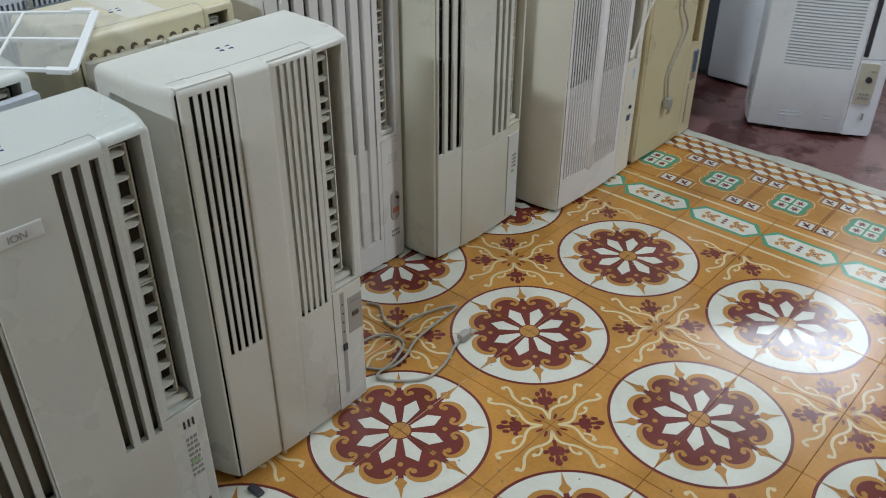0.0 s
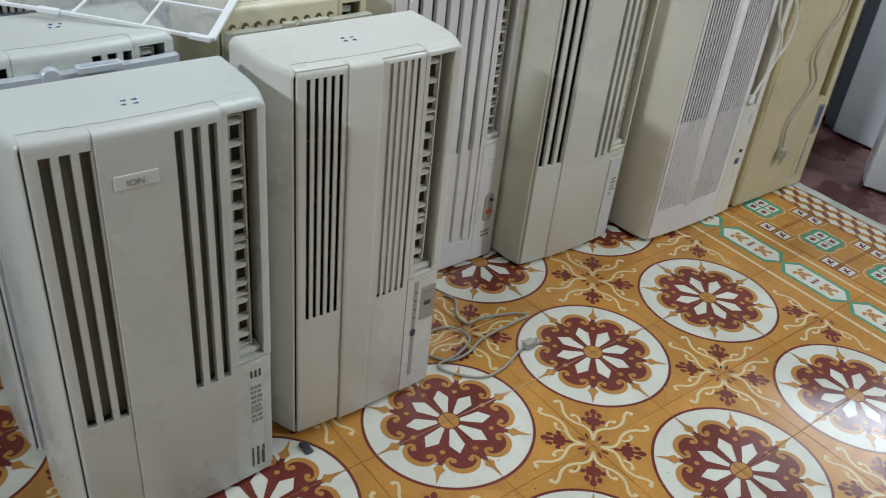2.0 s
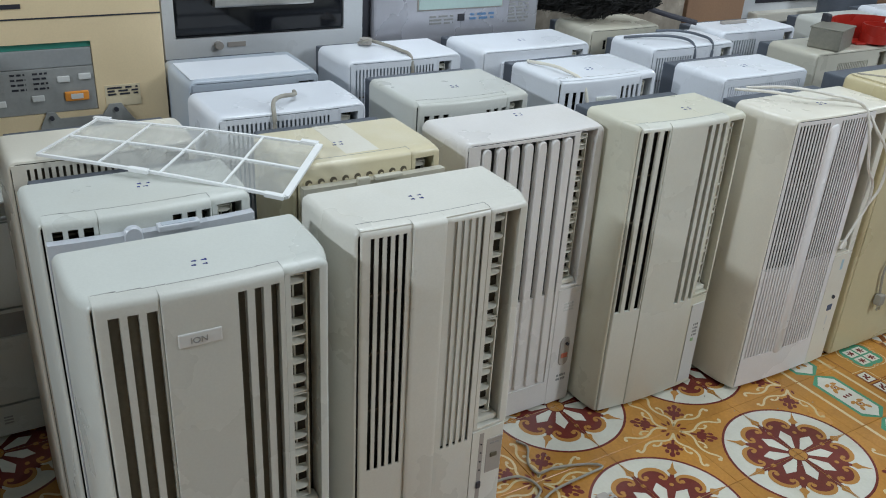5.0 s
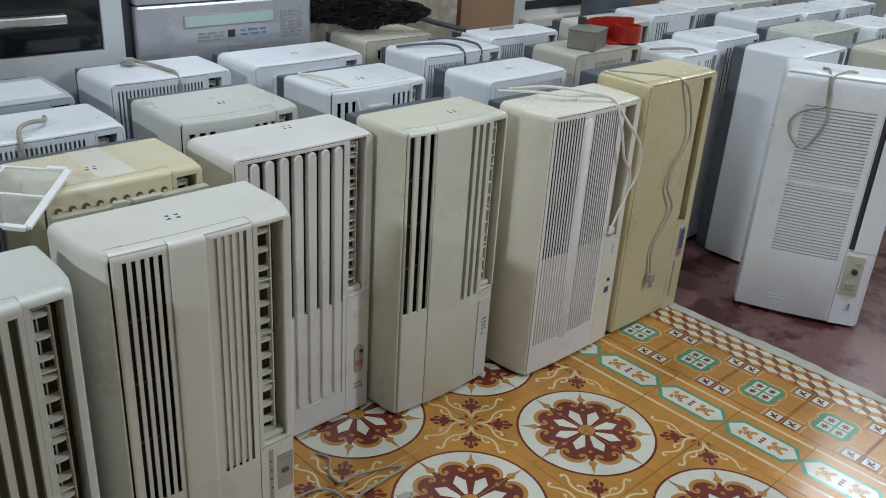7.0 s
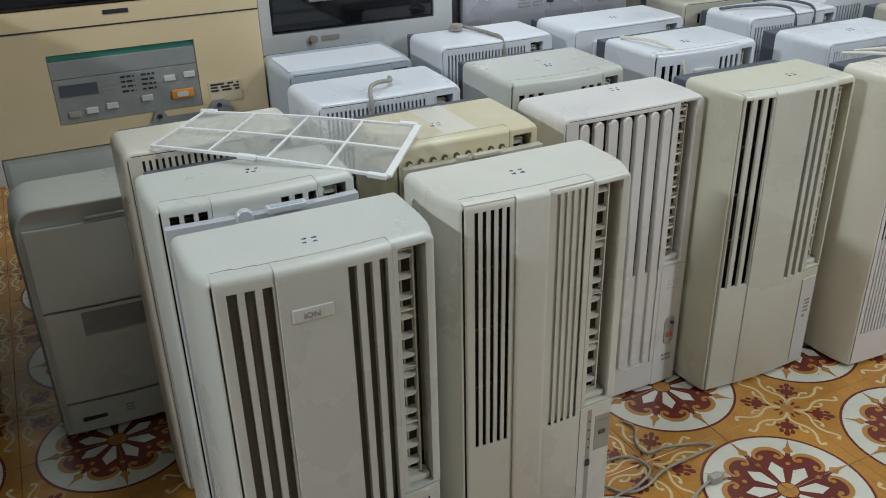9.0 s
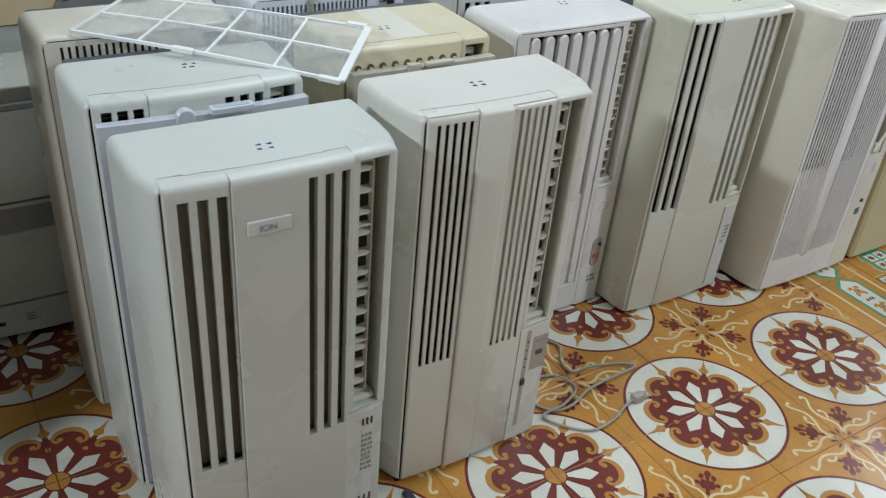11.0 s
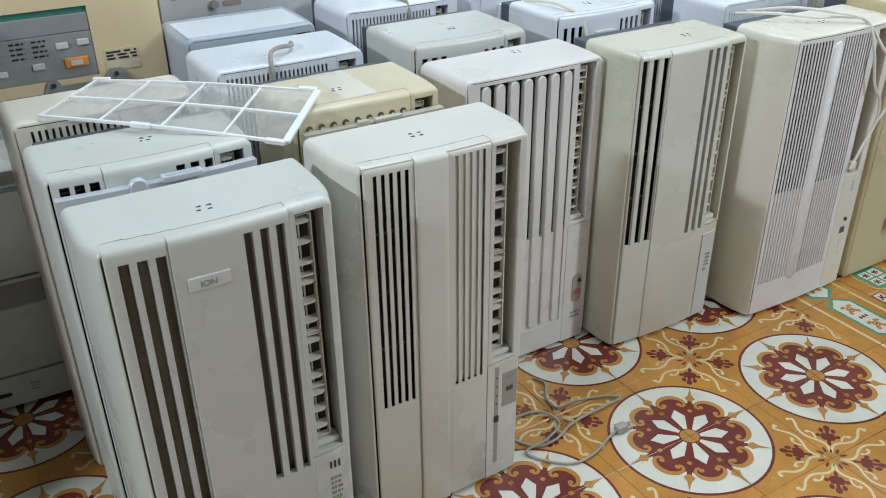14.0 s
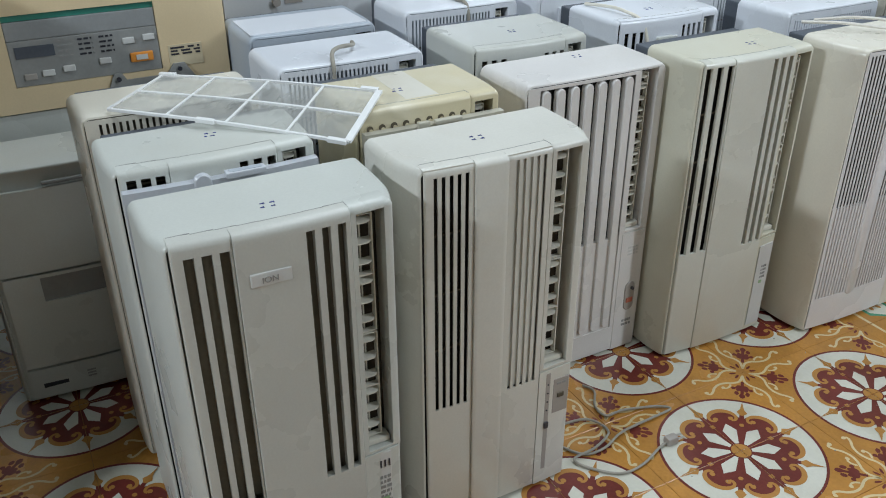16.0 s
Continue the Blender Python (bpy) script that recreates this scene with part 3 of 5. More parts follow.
bars(u, 0.278, 0.296, 0.15, 0.19, 4, -0.0085, M["inkgrey"], seed=12)
part("energy_sticker", box(0.279, 0.288, -0.0100, -0.008, 0.138, 0.146), M["greentag"], u)

u = ac_unit("ivory air conditioner, fine upright slats, loose white cord on top", -0.252, 0.848, 0.358, 0.722, shell="ivory",
            slots=row_slots(0.016, 0.112, 10, 0.095, 0.706, 0.58) + row_slots(0.152, 0.254, 11, 0.095, 0.706, 0.52), outlet=(0.278, 0.330, 0.338, 0.706),
            slats=[(0.116, 0.148, 0.085, 0.700)], marks=(0.17, 0.07, 13), bow=0.008, vanes=False, flare=0.013, front="rosewhite")
part("lower_backing", slotted(0.012, 0.262, 0.090, 0.342, [], 0.0004, 0.008, 0.358, 0.008), M["rosewhite"], u)
part("louvre", box(0.284, 0.300, 0.006, 0.028, 0.345, 0.700, 0.004), M["ivory"], u)
part("louvre_lever", box(0.296, 0.318, -0.004, 0.012, 0.344, 0.366, 0.005), M["vane"], u)
part("blue_sticker", box(0.290, 0.322, -0.0055, -0.002, 0.285, 0.315), M["cyantag"], u)
part("small_label", box(0.290, 0.318, -0.0055, -0.002, 0.120, 0.148), M["paletag"], u)
part("energy_sticker", box(0.300, 0.325, -0.0060, -0.002, 0.164, 0.182), M["navy"], u)
bars(u, 0.296, 0.322, 0.098, 0.110, 2, -0.0045, M["inkgrey"], seed=14)
part("knob", disc(0.318, -0.006, 0.205, 0.005, 0.006, 14), M["ink"], u)
part("stripe", box(0.300, 0.306, -0.0055, -0.002, 0.188, 0.212), M["ink"], u)
bm = bmesh.new()
for k in range(9):  # small print on the flank
    box(-0.0008, 0.001, 0.030, 0.085 - 0.008 * (k % 3), 0.045 + 0.012 * k, 0.050 + 0.012 * k, bm=bm)
part("side_print", bm, M["inkgrey"], u)
part("power_cord", tube([(0.02, 0.20, 0.735), (0.07, 0.13, 0.742), (0.14, 0.07, 0.736), (0.20, 0.04, 0.735), (0.235, 0.0, 0.728), (0.25, -0.022, 0.66), (0.275, -0.026, 0.58), (0.318, -0.022, 0.53), (0.325, -0.020, 0.47), (0.300, -0.018, 0.42), (0.272, -0.016, 0.36)], 0.0035), M["whitecord"], u, smooth=True)
part("power_cord", tube([(0.06, 0.20, 0.735), (0.11, 0.12, 0.752), (0.17, 0.05, 0.748), (0.235, 0.01, 0.730), (0.275, -0.022, 0.67), (0.335, -0.030, 0.60), (0.345, -0.028, 0.52), (0.325, -0.020, 0.47)], 0.0035), M["whitecord"], u, smooth=True)

u = ac_unit("yellowed air conditioner with a plain front and hanging grey cord", -0.248, 1.224, 0.340, 0.750, flare=0.002, shell="yellow", outlet=(0.262, 0.306, 0.296, 0.735),
            bow=0.002, vanes=False, chassis=0.07, d=0.17)
part("top_cover", box(0.01, 0.330, 0.02, 0.16, 0.7495, 0.7525, 0.001), M["yellowtop"], u, "paler top")
part("louvre", box(0.266, 0.276, 0.006, 0.024, 0.305, 0.728, 0.003), M["yellowtop"], u)
part("louvre", box(0.284, 0.292, 0.012, 0.028, 0.305, 0.728, 0.003), M["yellowtop"], u)
part("control_label", box(0.284, 0.312, -0.006, -0.002, 0.180, 0.275, 0.001), M["panelgrey"], u, "grey control label with a dark window")
part("display", box(0.288, 0.308, -0.0075, -0.005, 0.206, 0.270), M["navy"], u)
part("warning_sticker", box(0.289, 0.300, -0.0075, -0.005, 0.187, 0.203), M["redtag"], u)
part("strip", box(0.282, 0.288, -0.0055, -0.002, 0.045, 0.170), M["greytag"], u)
part("power_cord", tube([(0.02, 0.15, 0.753), (0.08, 0.08, 0.753), (0.13, 0.02, 0.752), (0.160, -0.014, 0.73), (0.205, -0.016, 0.64), (0.215, -0.016, 0.57), (0.165, -0.014, 0.50), (0.150, -0.014, 0.44), (0.190, -0.016, 0.37), (0.160, -0.014, 0.31), (0.128, -0.012, 0.25), (0.140, -0.012, 0.17)], 0.0032), M["rubber"], u, smooth=True)
plug = part("plug", box(0.128, 0.152, -0.026, -0.006, 0.140, 0.172, 0.005), M["rubber"], u, "grey two-pin plug", smooth=True)
for x in (0.134, 0.146):
    part("pin", box(x - 0.001, x + 0.001, -0.022, -0.017, 0.124, 0.141), M["metal"], plug)
part("power_cord", tube([(0.345, 0.03, 0.22), (0.350, 0.02, 0.15), (0.352, 0.03, 0.08), (0.36, 0.04, 0.015)], 0.003), M["rubber"], u, smooth=True)

# ---- the white one that stands apart, turned, on the red floor ----
yaw8 = math.degrees(math.atan2(1.874 - 1.725, 0.182 + 0.128)) - 90
# blue-grey groove backing puts the shade between white slats into colour
u = ac_unit("glossy white air conditioner, level slats, looped cord, on red floor", -0.128, 1.725, 0.365, 0.762, d=0.17, yaw=yaw8, shell="cool",
            shallow=[(0.070, 0.262, 0.215 + 0.0098 * k, 0.2190 + 0.0098 * k) for k in range(47)], bow=0.012, chassis=0.0, back="bluegrey", outlet=(0.290, 0.300, 0.255, 0.672), vanes=False, seam_top=0.045, roll=0.024, left_at=0.0012, groove=0.0028, groove_mat="bluegrey")
part("slat_bar", slotted(0.069, 0.263, 0.432, 0.443, [], -0.0026, 0.004, 0.365, 0.012), M["cool"], u)
# black strip painted in for the shade of the outlet gap
part("gap_shade", box(0.284, 0.296, -0.009, -0.003, 0.258, 0.668), M["ink"], u)
part("control_panel_plate", box(0.286, 0.338, -0.012, -0.002, 0.110, 0.240, 0.002), M["beigegrey"], u, "beige control plate")
part("knob", disc(0.316, -0.016, 0.190, 0.009, 0.008, 18), M["ink"], u, "black round knob")
bars(u, 0.300, 0.330, 0.125, 0.150, 2, -0.0135, M["inkgrey"], seed=31)
bars(u, 0.316, 0.334, 0.212, 0.220, 1, -0.0135, M["inkgrey"], seed=32)
part("latch", box(0.324, 0.330, -0.010, -0.004, 0.060, 0.082, 0.001), M["inkgrey"], u)
# blue-grey bars stand for shade in two shallow grooves
for k in range(2):
    part("groove", box(0.09, 0.24, -0.0136, -0.010, 0.050 + 0.012 * k, 0.053 + 0.012 * k), M["bluegrey"], u)
part("power_cord", tube([(0.10, 0.06, 0.765), (0.115, 0.02, 0.768), (0.120, -0.012, 0.745), (0.125, -0.018, 0.69), (0.135, -0.022, 0.64), (0.115, -0.022, 0.58), (0.088, -0.022, 0.545), (0.050, -0.022, 0.575), (0.040, -0.022, 0.62), (0.070, -0.022, 0.655), (0.120, -0.022, 0.672), (0.130, -0.020, 0.70), (0.125, -0.015, 0.75), (0.16, 0.03, 0.768), (0.19, 0.05, 0.767)], 0.0038), M["rubber"], u, smooth=True)

u = ac_unit("white air conditioner with a dark steel back, on red floor", -0.215, 2.015, 0.33, 0.748, d=0.20, shell="cool", chassis=0.048,
            slots=row_slots(0.03, 0.08, 3, 0.55, 0.715, 0.5), outlet=(0.262, 0.306, 0.30, 0.735), marks=(0.15, 0.08, 41))

# ---- rows behind, mostly seen from above ----
u = ac_unit("grey-white air conditioner with a blue-grey front strip, wedged behind another", -0.318, -0.678, 0.314, 0.726, d=0.16, shell="greywhite", chassis=0.05,
            slots=row_slots(0.020, 0.076, 3, 0.688, 0.711, 0.68) + row_slots(0.188, 0.246, 3, 0.690, 0.712, 0.62), outlet=(0.258, 0.298, 0.30, 0.716), marks=(0.167, 0.089, 15), seam_top=0.028, bow=0.008, steps_at=((0.083, 0.002),))
strip = part("front_strip", slotted(0.010, 0.312, 0.030, 0.6985, [], -0.020, -0.004, 0.312, 0.008), M["lavender"], u, "lavender-grey front sheet")
part("sensor_cap", capsule(0.112, 0.140, 0.668, 0.7105, -0.030, -0.020), M["lavender"], strip, smooth=True)
part("label_holder", box(0.160, 0.222, -0.038, -0.020, 0.698, 0.708, 0.002), M["lavender"], strip)
part("holder_slot", box(0.166, 0.216, -0.0345, -0.024, 0.7078, 0.7088), M["bluegrey"], strip)

u = ac_unit("ivory air conditioner with a comb of fine ribs, behind others", -0.552, -0.690, 0.308, 0.738, d=0.14, shell="ivory", chassis=0.05,
            slots=row_slots(0.030, 0.175, 14, 0.60, 0.722, 0.42), back="slotback", outlet=(0.252, 0.292, 0.30, 0.722), bow=0.004)

u = ac_unit("yellowed air conditioner, row of round holes, behind a white one", -0.398, -0.262, 0.292, 0.722, d=0.19, shell="yellowtop", chassis=0.055,
            outlet=(0.238, 0.278, 0.30, 0.706), marks=(0.119, 0.083, 17), bow=0.004, seam_top=0.024)
for k in range(9):
    # dark disc under an offset pale one paints each hole's shaded crescent
    part("hole_shade", disc(0.026 + 0.0232 * k, -0.0035, 0.690, 0.0062, 0.006, 16), M["recess"], u)
    part("hole_lit_face", disc(0.0275 + 0.0232 * k, -0.0045, 0.6868, 0.0040, 0.006, 14), M["yellowtop"], u)
    part("hole_rim", disc(0.026 + 0.0232 * k, -0.0025, 0.690, 0.0088, 0.005, 16), M["yellowtop"], u)
ledge = part("front_strip", slotted(0.010, 0.290, 0.030, 0.687, [], -0.022, -0.005, 0.292, 0.004), M["beigegrey"], u, "beige-grey front sheet")
part("sensor_cap", box(0.108, 0.132, -0.032, -0.022, 0.670, 0.696, 0.003), M["beigegrey"], ledge)
part("label_holder", box(0.142, 0.196, -0.034, -0.021, 0.6875, 0.695, 0.002), M["beigegrey"], ledge)
part("bleached_patch", box(0.112, 0.178, 0.027, 0.186, 0.7216, 0.7223), M["patch"], u, "pale cleaned patch on the top")

u = ac_unit("white air conditioner with a comb grille and bent cord on top", -0.678, -0.310, 0.322, 0.730, d=0.18, shell="cool", chassis=0.05,
            slots=row_slots(0.022, 0.235, 24, 0.40, 0.712, 0.5), outlet=(0.262, 0.302, 0.30, 0.712), marks=(0.18, 0.10, 19), back="bluegrey")
part("power_cord", tube([(0.20, 0.10, 0.736), (0.185, 0.06, 0.742), (0.150, 0.045, 0.745), (0.125, 0.02, 0.742), (0.115, -0.012, 0.72), (0.112, -0.02, 0.66)], 0.0045), M["rubber"], u, smooth=True)

u = ac_unit("bluish white air conditioner, ribbed front edge, beside the beige washer", -0.930, -0.292, 0.304, 0.732, d=0.195, shell="bluegrey", chassis=0.06,
            shallow=row_slots(0.02, 0.235, 26, 0.40, 0.706, 0.5), outlet=(0.252, 0.290, 0.30, 0.712), marks=(0.16, 0.08, 21))
part("top_cover", box(0.008, 0.284, 0.010, 0.155, 0.7315, 0.7345, 0.001), M["cool"], u, "glossy white top")

u = ac_unit("light grey air conditioner with small square vents, beside the others", -0.624, 0.098, 0.295, 0.730, d=0.21, shell="grey", chassis=0.06,
            slots=row_slots(0.022, 0.080, 3, 0.672, 0.702, 0.6) + row_slots(0.175, 0.228, 3, 0.672, 0.702, 0.55), outlet=(0.240, 0.278, 0.30, 0.712), marks=(0.15, 0.09, 23), bow=0.010, seam_top=0.024)

u = ac_unit("glossy white air conditioner with short upright vents and a cream cord", -0.672, 0.513, 0.315, 0.728, d=0.19, shell="cool", chassis=0.06,
            slots=row_slots(0.022, 0.075, 3, 0.620, 0.698, 0.55) + row_slots(0.190, 0.250, 4, 0.620, 0.702, 0.5), outlet=(0.262, 0.300, 0.30, 0.712), marks=(0.150, 0.072, 25), bow=0.012, seam_top=0.024)
part("label_holder", box(0.130, 0.175, -0.018, -0.008, 0.655, 0.680, 0.002), M["paletag"], u)
part("power_cord", tube([(0.03, 0.17, 0.733), (0.05, 0.10, 0.738), (0.055, 0.05, 0.738), (0.075, 0.0, 0.72), (0.085, -0.02, 0.66)], 0.004), M["ivory"], u, smooth=True)
part("badge", box(0.112, 0.160, -0.020, -0.006, 0.655, 0.682, 0.003), M["greywhite"], u)
bars(u, 0.118, 0.154, 0.664, 0.674, 1, -0.0215, M["inkgrey"], seed=26)

u = ac_unit("cool white air conditioner with a finely ribbed rounded front edge", -0.562, 0.952, 0.324, 0.724, d=0.17, shell="cool", chassis=0.06,
            shallow=row_slots(0.02, 0.295, 34, 0.40, 0.700, 0.5), marks=(0.16, 0.08, 27), bow=0.004)

u = ac_unit("white air conditioner with comb grille and a cord lying across it", -0.985, 0.110, 0.325, 0.730, d=0.175, shell="cool", chassis=0.06,
            slots=row_slots(0.02, 0.238, 24, 0.40, 0.708, 0.5), outlet=(0.256, 0.294, 0.30, 0.712), back="bluegrey")
part("power_cord", tube([(0.10, 0.15, 0.735), (0.11, 0.12, 0.748), (0.13, 0.14, 0.742), (0.16, 0.10, 0.736), (0.17, 0.05, 0.735), (0.175, 0.0, 0.728), (0.176, -0.012, 0.66)], 0.0045), M["rubber"], u, smooth=True)
part("cord_tie", disc(0.115, 0.14, 0.742, 0.016, 0.014, 14, "z"), M["greytag"], u)

u = ac_unit("glossy white air conditioner, moulded front lip, before the silver washer", -0.978, 0.494, 0.364, 0.730, d=0.18, shell="cool", chassis=0.06,
            outlet=(0.300, 0.340, 0.30, 0.712), marks=(0.18, 0.08, 29))
part("front_lip", slotted(0.06, 0.270, 0.640, 0.695, [], -0.012, -0.001, 0.335, 0.006), M["cool"], u)
part("sensor_cap", disc(0.210, -0.018, 0.690, 0.012, 0.014, 16), M["bluegrey"], u)

u = ac_unit("glossy white air conditioner with a comb grille and dark cords", -0.860, 0.985, 0.330, 0.728, d=0.17, shell="cool", chassis=0.04,
            slots=row_slots(0.02, 0.150, 14, 0.40, 0.700, 0.5), outlet=(0.274, 0.316, 0.30, 0.712), back="bluegrey")
part("power_cord", tube([(0.0, 0.12, 0.734), (0.08, 0.10, 0.737), (0.15, 0.06, 0.738), (0.16, 0.0, 0.728), (0.162, -0.014, 0.66)], 0.004), M["chassis"], u, smooth=True)
part("power_cord", tube([(0.16, 0.16, 0.734), (0.21, 0.12, 0.740), (0.24, 0.06, 0.738), (0.235, 0.0, 0.728), (0.225, -0.014, 0.66)], 0.004), M["chassis"], u, smooth=True)

u = ac_unit("white air conditioner with a flat bar lying on top", -0.960, 1.370, 0.340, 0.728, d=0.14, shell="cool", chassis=0.06, slots=row_slots(0.02, 0.150, 12, 0.40, 0.700, 0.5), back="bluegrey", outlet=(0.284, 0.326, 0.30, 0.712))
part("bar", box(0.09, 0.20, 0.085, 0.100, 0.728, 0.738, 0.002), M["greytag"], u)

u = ac_unit("yellowish grey air conditioner far behind the white ones", -1.090, 0.950, 0.280, 0.735, d=0.17, shell="beigegrey", chassis=0.05, slots=row_slots(0.05, 0.15, 5, 0.672, 0.700, 0.5), outlet=(0.226, 0.266, 0.30, 0.712))
u = ac_unit("beige grey air conditioner carrying a metal box and a red tool", -0.635, 1.400, 0.340, 0.735, d=0.17, shell="beigegrey", chassis=0.05,
            shallow=row_slots(0.10, 0.24, 18, 0.60, 0.700, 0.5), outlet=(0.288, 0.326, 0.30, 0.720), bow=0.001)
u = ac_unit("light grey air conditioner with a cord, behind the yellowed one", -0.490, 1.755, 0.230, 0.722, d=0.20, shell="cool", chassis=0.04, slots=row_slots(0.14, 0.18, 3, 0.60, 0.695, 0.5), outlet=(0.188, 0.218, 0.30, 0.705))
part("power_cord", tube([(-0.03, 0.10, 0.728), (0.03, 0.06, 0.732), (0.08, 0.03, 0.732), (0.10, 0.005, 0.722), (0.10, -0.012, 0.67)], 0.004), M["rubber"], u, smooth=True)
u = ac_unit("glossy white air conditioner with long upright vents", -0.510, 1.990, 0.300, 0.745, d=0.172, shell="cool", chassis=0.05,
            slots=row_slots(0.07, 0.225, 8, 0.56, 0.715, 0.5), marks=(0.15, 0.08, 43), outlet=(0.252, 0.288, 0.30, 0.725))

FAR = [  # front x, left y, width, height, shell
    (-0.67, 2.56, 0.38, 0.745, "cool"),
    (-0.39, 2.46, 0.40, 0.745, "grey"),
    (-0.07, 2.46, 0.36, 0.735, "beigegrey"),
    (-0.90, 1.86, 0.32, 0.735, "grey"),
    (-0.92, 2.22, 0.32, 0.745, "cool"),
    (-0.96, 2.58, 0.34, 0.745, "cool"),
    (-0.67, 2.98, 0.34, 0.740, "cool"),
    (-0.36, 2.95, 0.34, 0.735, "cool"),
    (-0.07, 2.92, 0.33, 0.735, "grey"),
    (-0.96, 2.96, 0.34, 0.740, "grey"),
    (-0.67, 3.36, 0.34, 0.740, "cool"),
    (-0.32, 3.36, 0.34, 0.740, "cool"),
    (0.00, 3.34, 0.34, 0.735, "cool"),
]
for k, (x, y, w, h, shell) in enumerate(FAR):
    ac_unit({"cool": "white", "grey": "light grey", "beigegrey": "beige grey"}[shell] + " air conditioner in the far rows of the stock", x, y, w, h, d=0.18, shell=shell, chassis=0.05,
            slots=row_slots(0.03, 0.10 + 0.02 * (k % 4), 4 + k % 3, 0.60, h - 0.03, 0.5), outlet=(w - 0.055, w - 0.016, 0.30, h - 0.02), marks=(0.16, 0.08, 50 + k))


# ---- washing machines at the back ----
def on_front(x, y, z, wide=1.0, tall=1.0):
    """Local axes of an appliance that faces +x: width, depth, height."""
    return pose(x, y, z, 0, 0, 90) @ Matrix.Diagonal((wide, 1.0, tall, 1.0))


w1 = tagged(new("washing_machine"), "beige top washing machine with a grey control panel and dark lid", "washing machine")
w1.matrix_world = on_front(-1.08, -0.899, 0, 1.045, 1.026)
part("lower_body", box(0.0, 0.566, 0.006, 0.50, 0.0, 0.574, 0.012), M["greywhite"], w1, "grey white lower body")
wb = part("upper_body", slotted(0.0, 0.570, 0.576, 0.870, [(0.128, 0.424, 0.630, 0.779)], 0.0, 0.05, 1, 0), M["beige"], w1, "beige enamel front")
part("upper_shell", box(0.0, 0.570, 0.0505, 0.50, 0.576, 0.870), M["beige"], w1)
part("seam", box(0.0, 0.570, -0.0012, 0.002, 0.8285, 0.8315), M["ink"], w1)
part("lid", box(0.01, 0.560, 0.006, 0.48, 0.8705, 0.96, 0.012), M["blackglass"], w1, "black glossy lid")
part("brand_mark", box(0.252, 0.302, -0.0015, 0.001, 0.851, 0.860), M["ink"], w1)
cp = part("control_panel", box(0.1285, 0.4235, 0.002, 0.049, 0.6305, 0.726, 0.002), M["panelgrey"], w1, "grey control panel with stickers")
part("teal_window", box(0.1285, 0.4235, 0.008, 0.049, 0.7655, 0.7785), M["teal"], w1, "teal strip")
part("glossy_visor", box(0.1285, 0.4235, 0.003, 0.049, 0.7268, 0.7650, 0.002), M["visor"], w1)
part("display", box(0.140, 0.215, 0.0005, 0.004, 0.690, 0.714), M["chassis"], cp)
for k, (x, z, kind) in enumerate([(0.350, 0.695, "paletag"), (0.392, 0.698, "paletag"), (0.297, 0.658, "paletag"), (0.183, 0.648, "paletag"), (0.224, 0.652, "paletag"), (0.148, 0.644, "greytag")]):
    part("button", box(x, x + 0.024, -0.002, 0.004, z, z + 0.013, 0.002), M[kind], cp)
part("orange_button", box(0.360, 0.408, -0.002, 0.004, 0.653, 0.674, 0.003), M["orangetag"], cp, "orange start button")
part("button_sticker", box(0.372, 0.396, -0.0032, -0.001, 0.658, 0.669), M["paletag"], cp)
for k, x in enumerate((0.222, 0.262, 0.304)):
    bars(cp, x, x + 0.028, 0.680, 0.722, 4, 0.0018, M["ink"] if k else M["inkgrey"], seed=61 + 20 * k, gap=0.62)
lb = part("information_label", box(0.440, 0.513, -0.0015, 0.001, 0.633, 0.680), M["palebeige"], w1, "small printed label")
bars(lb, 0.445, 0.508, 0.656, 0.677, 3, -0.002, M["ink"], seed=62)
bm = bmesh.new()
outline = ((0.296, 0.580), (0.520, 0.580), (0.492, 0.604), (0.470, 0.640), (0.446, 0.640), (0.430, 0.618), (0.345, 0.618), (0.336, 0.634), (0.320, 0.634), (0.306, 0.604))
near, far = ([bm.verts.new((x, y, z)) for x, z in outline] for y in (-0.006, -0.0012))
bm.faces.new(near), bm.faces.new(far)
for k in range(len(outline)):
    bm.faces.new((near[k], near[(k + 1) % len(outline)], far[(k + 1) % len(outline)], far[k]))
clip = part("grey_bracket", bm, M["panelgrey"], w1, "grey bracket held by two dark screws")
for x, z in ((0.328, 0.622), (0.458, 0.628)):
    part("screw", disc(x, -0.0085, z, 0.0048, 0.006, 14), M["ink"], clip)

w2 = tagged(new("dishwasher"), "grey white front-opening dishwasher in shadow, standing on the tiles", "dishwasher")
w2.matrix_world = on_front(-0.854, -0.900, 0, 1.029, 1.021)
bm = casing(0.40, 0.545, 0.17, 0.05, 0.008, 0.010, 0.006)
part("body", bm, M["greywhite"], w2, smooth=True)
part("door", slotted(0.016, 0.384, 0.318, 0.500, [], -0.004, 0.005, 0.40, 0.012), M["greywhite"], w2)
part("lower_door", slotted(0.016, 0.384, 0.092, 0.312, [(0.085, 0.26, 0.248, 0.305)], -0.004, 0.005, 0.40, 0.012), M["greywhite"], w2)
part("handle_recess", box(0.085, 0.26, -0.008, 0.001, 0.248, 0.305), M["panelgrey"], w2)
part("kick_panel", slotted(0.016, 0.384, 0.014, 0.086, [], -0.004, 0.005, 0.40, 0.012), M["greywhite"], w2)
part("handle_slot", box(0.13, 0.26, -0.018, -0.010, 0.506, 0.514, 0.003), M["panelgrey"], w2)
part("brand_mark", box(0.04, 0.09, -0.0125, -0.008, 0.040, 0.049), M["ink"], w2)
bars(w2, 0.13, 0.20, 0.040, 0.062, 3, -0.0145, M["inkgrey"], seed=65)

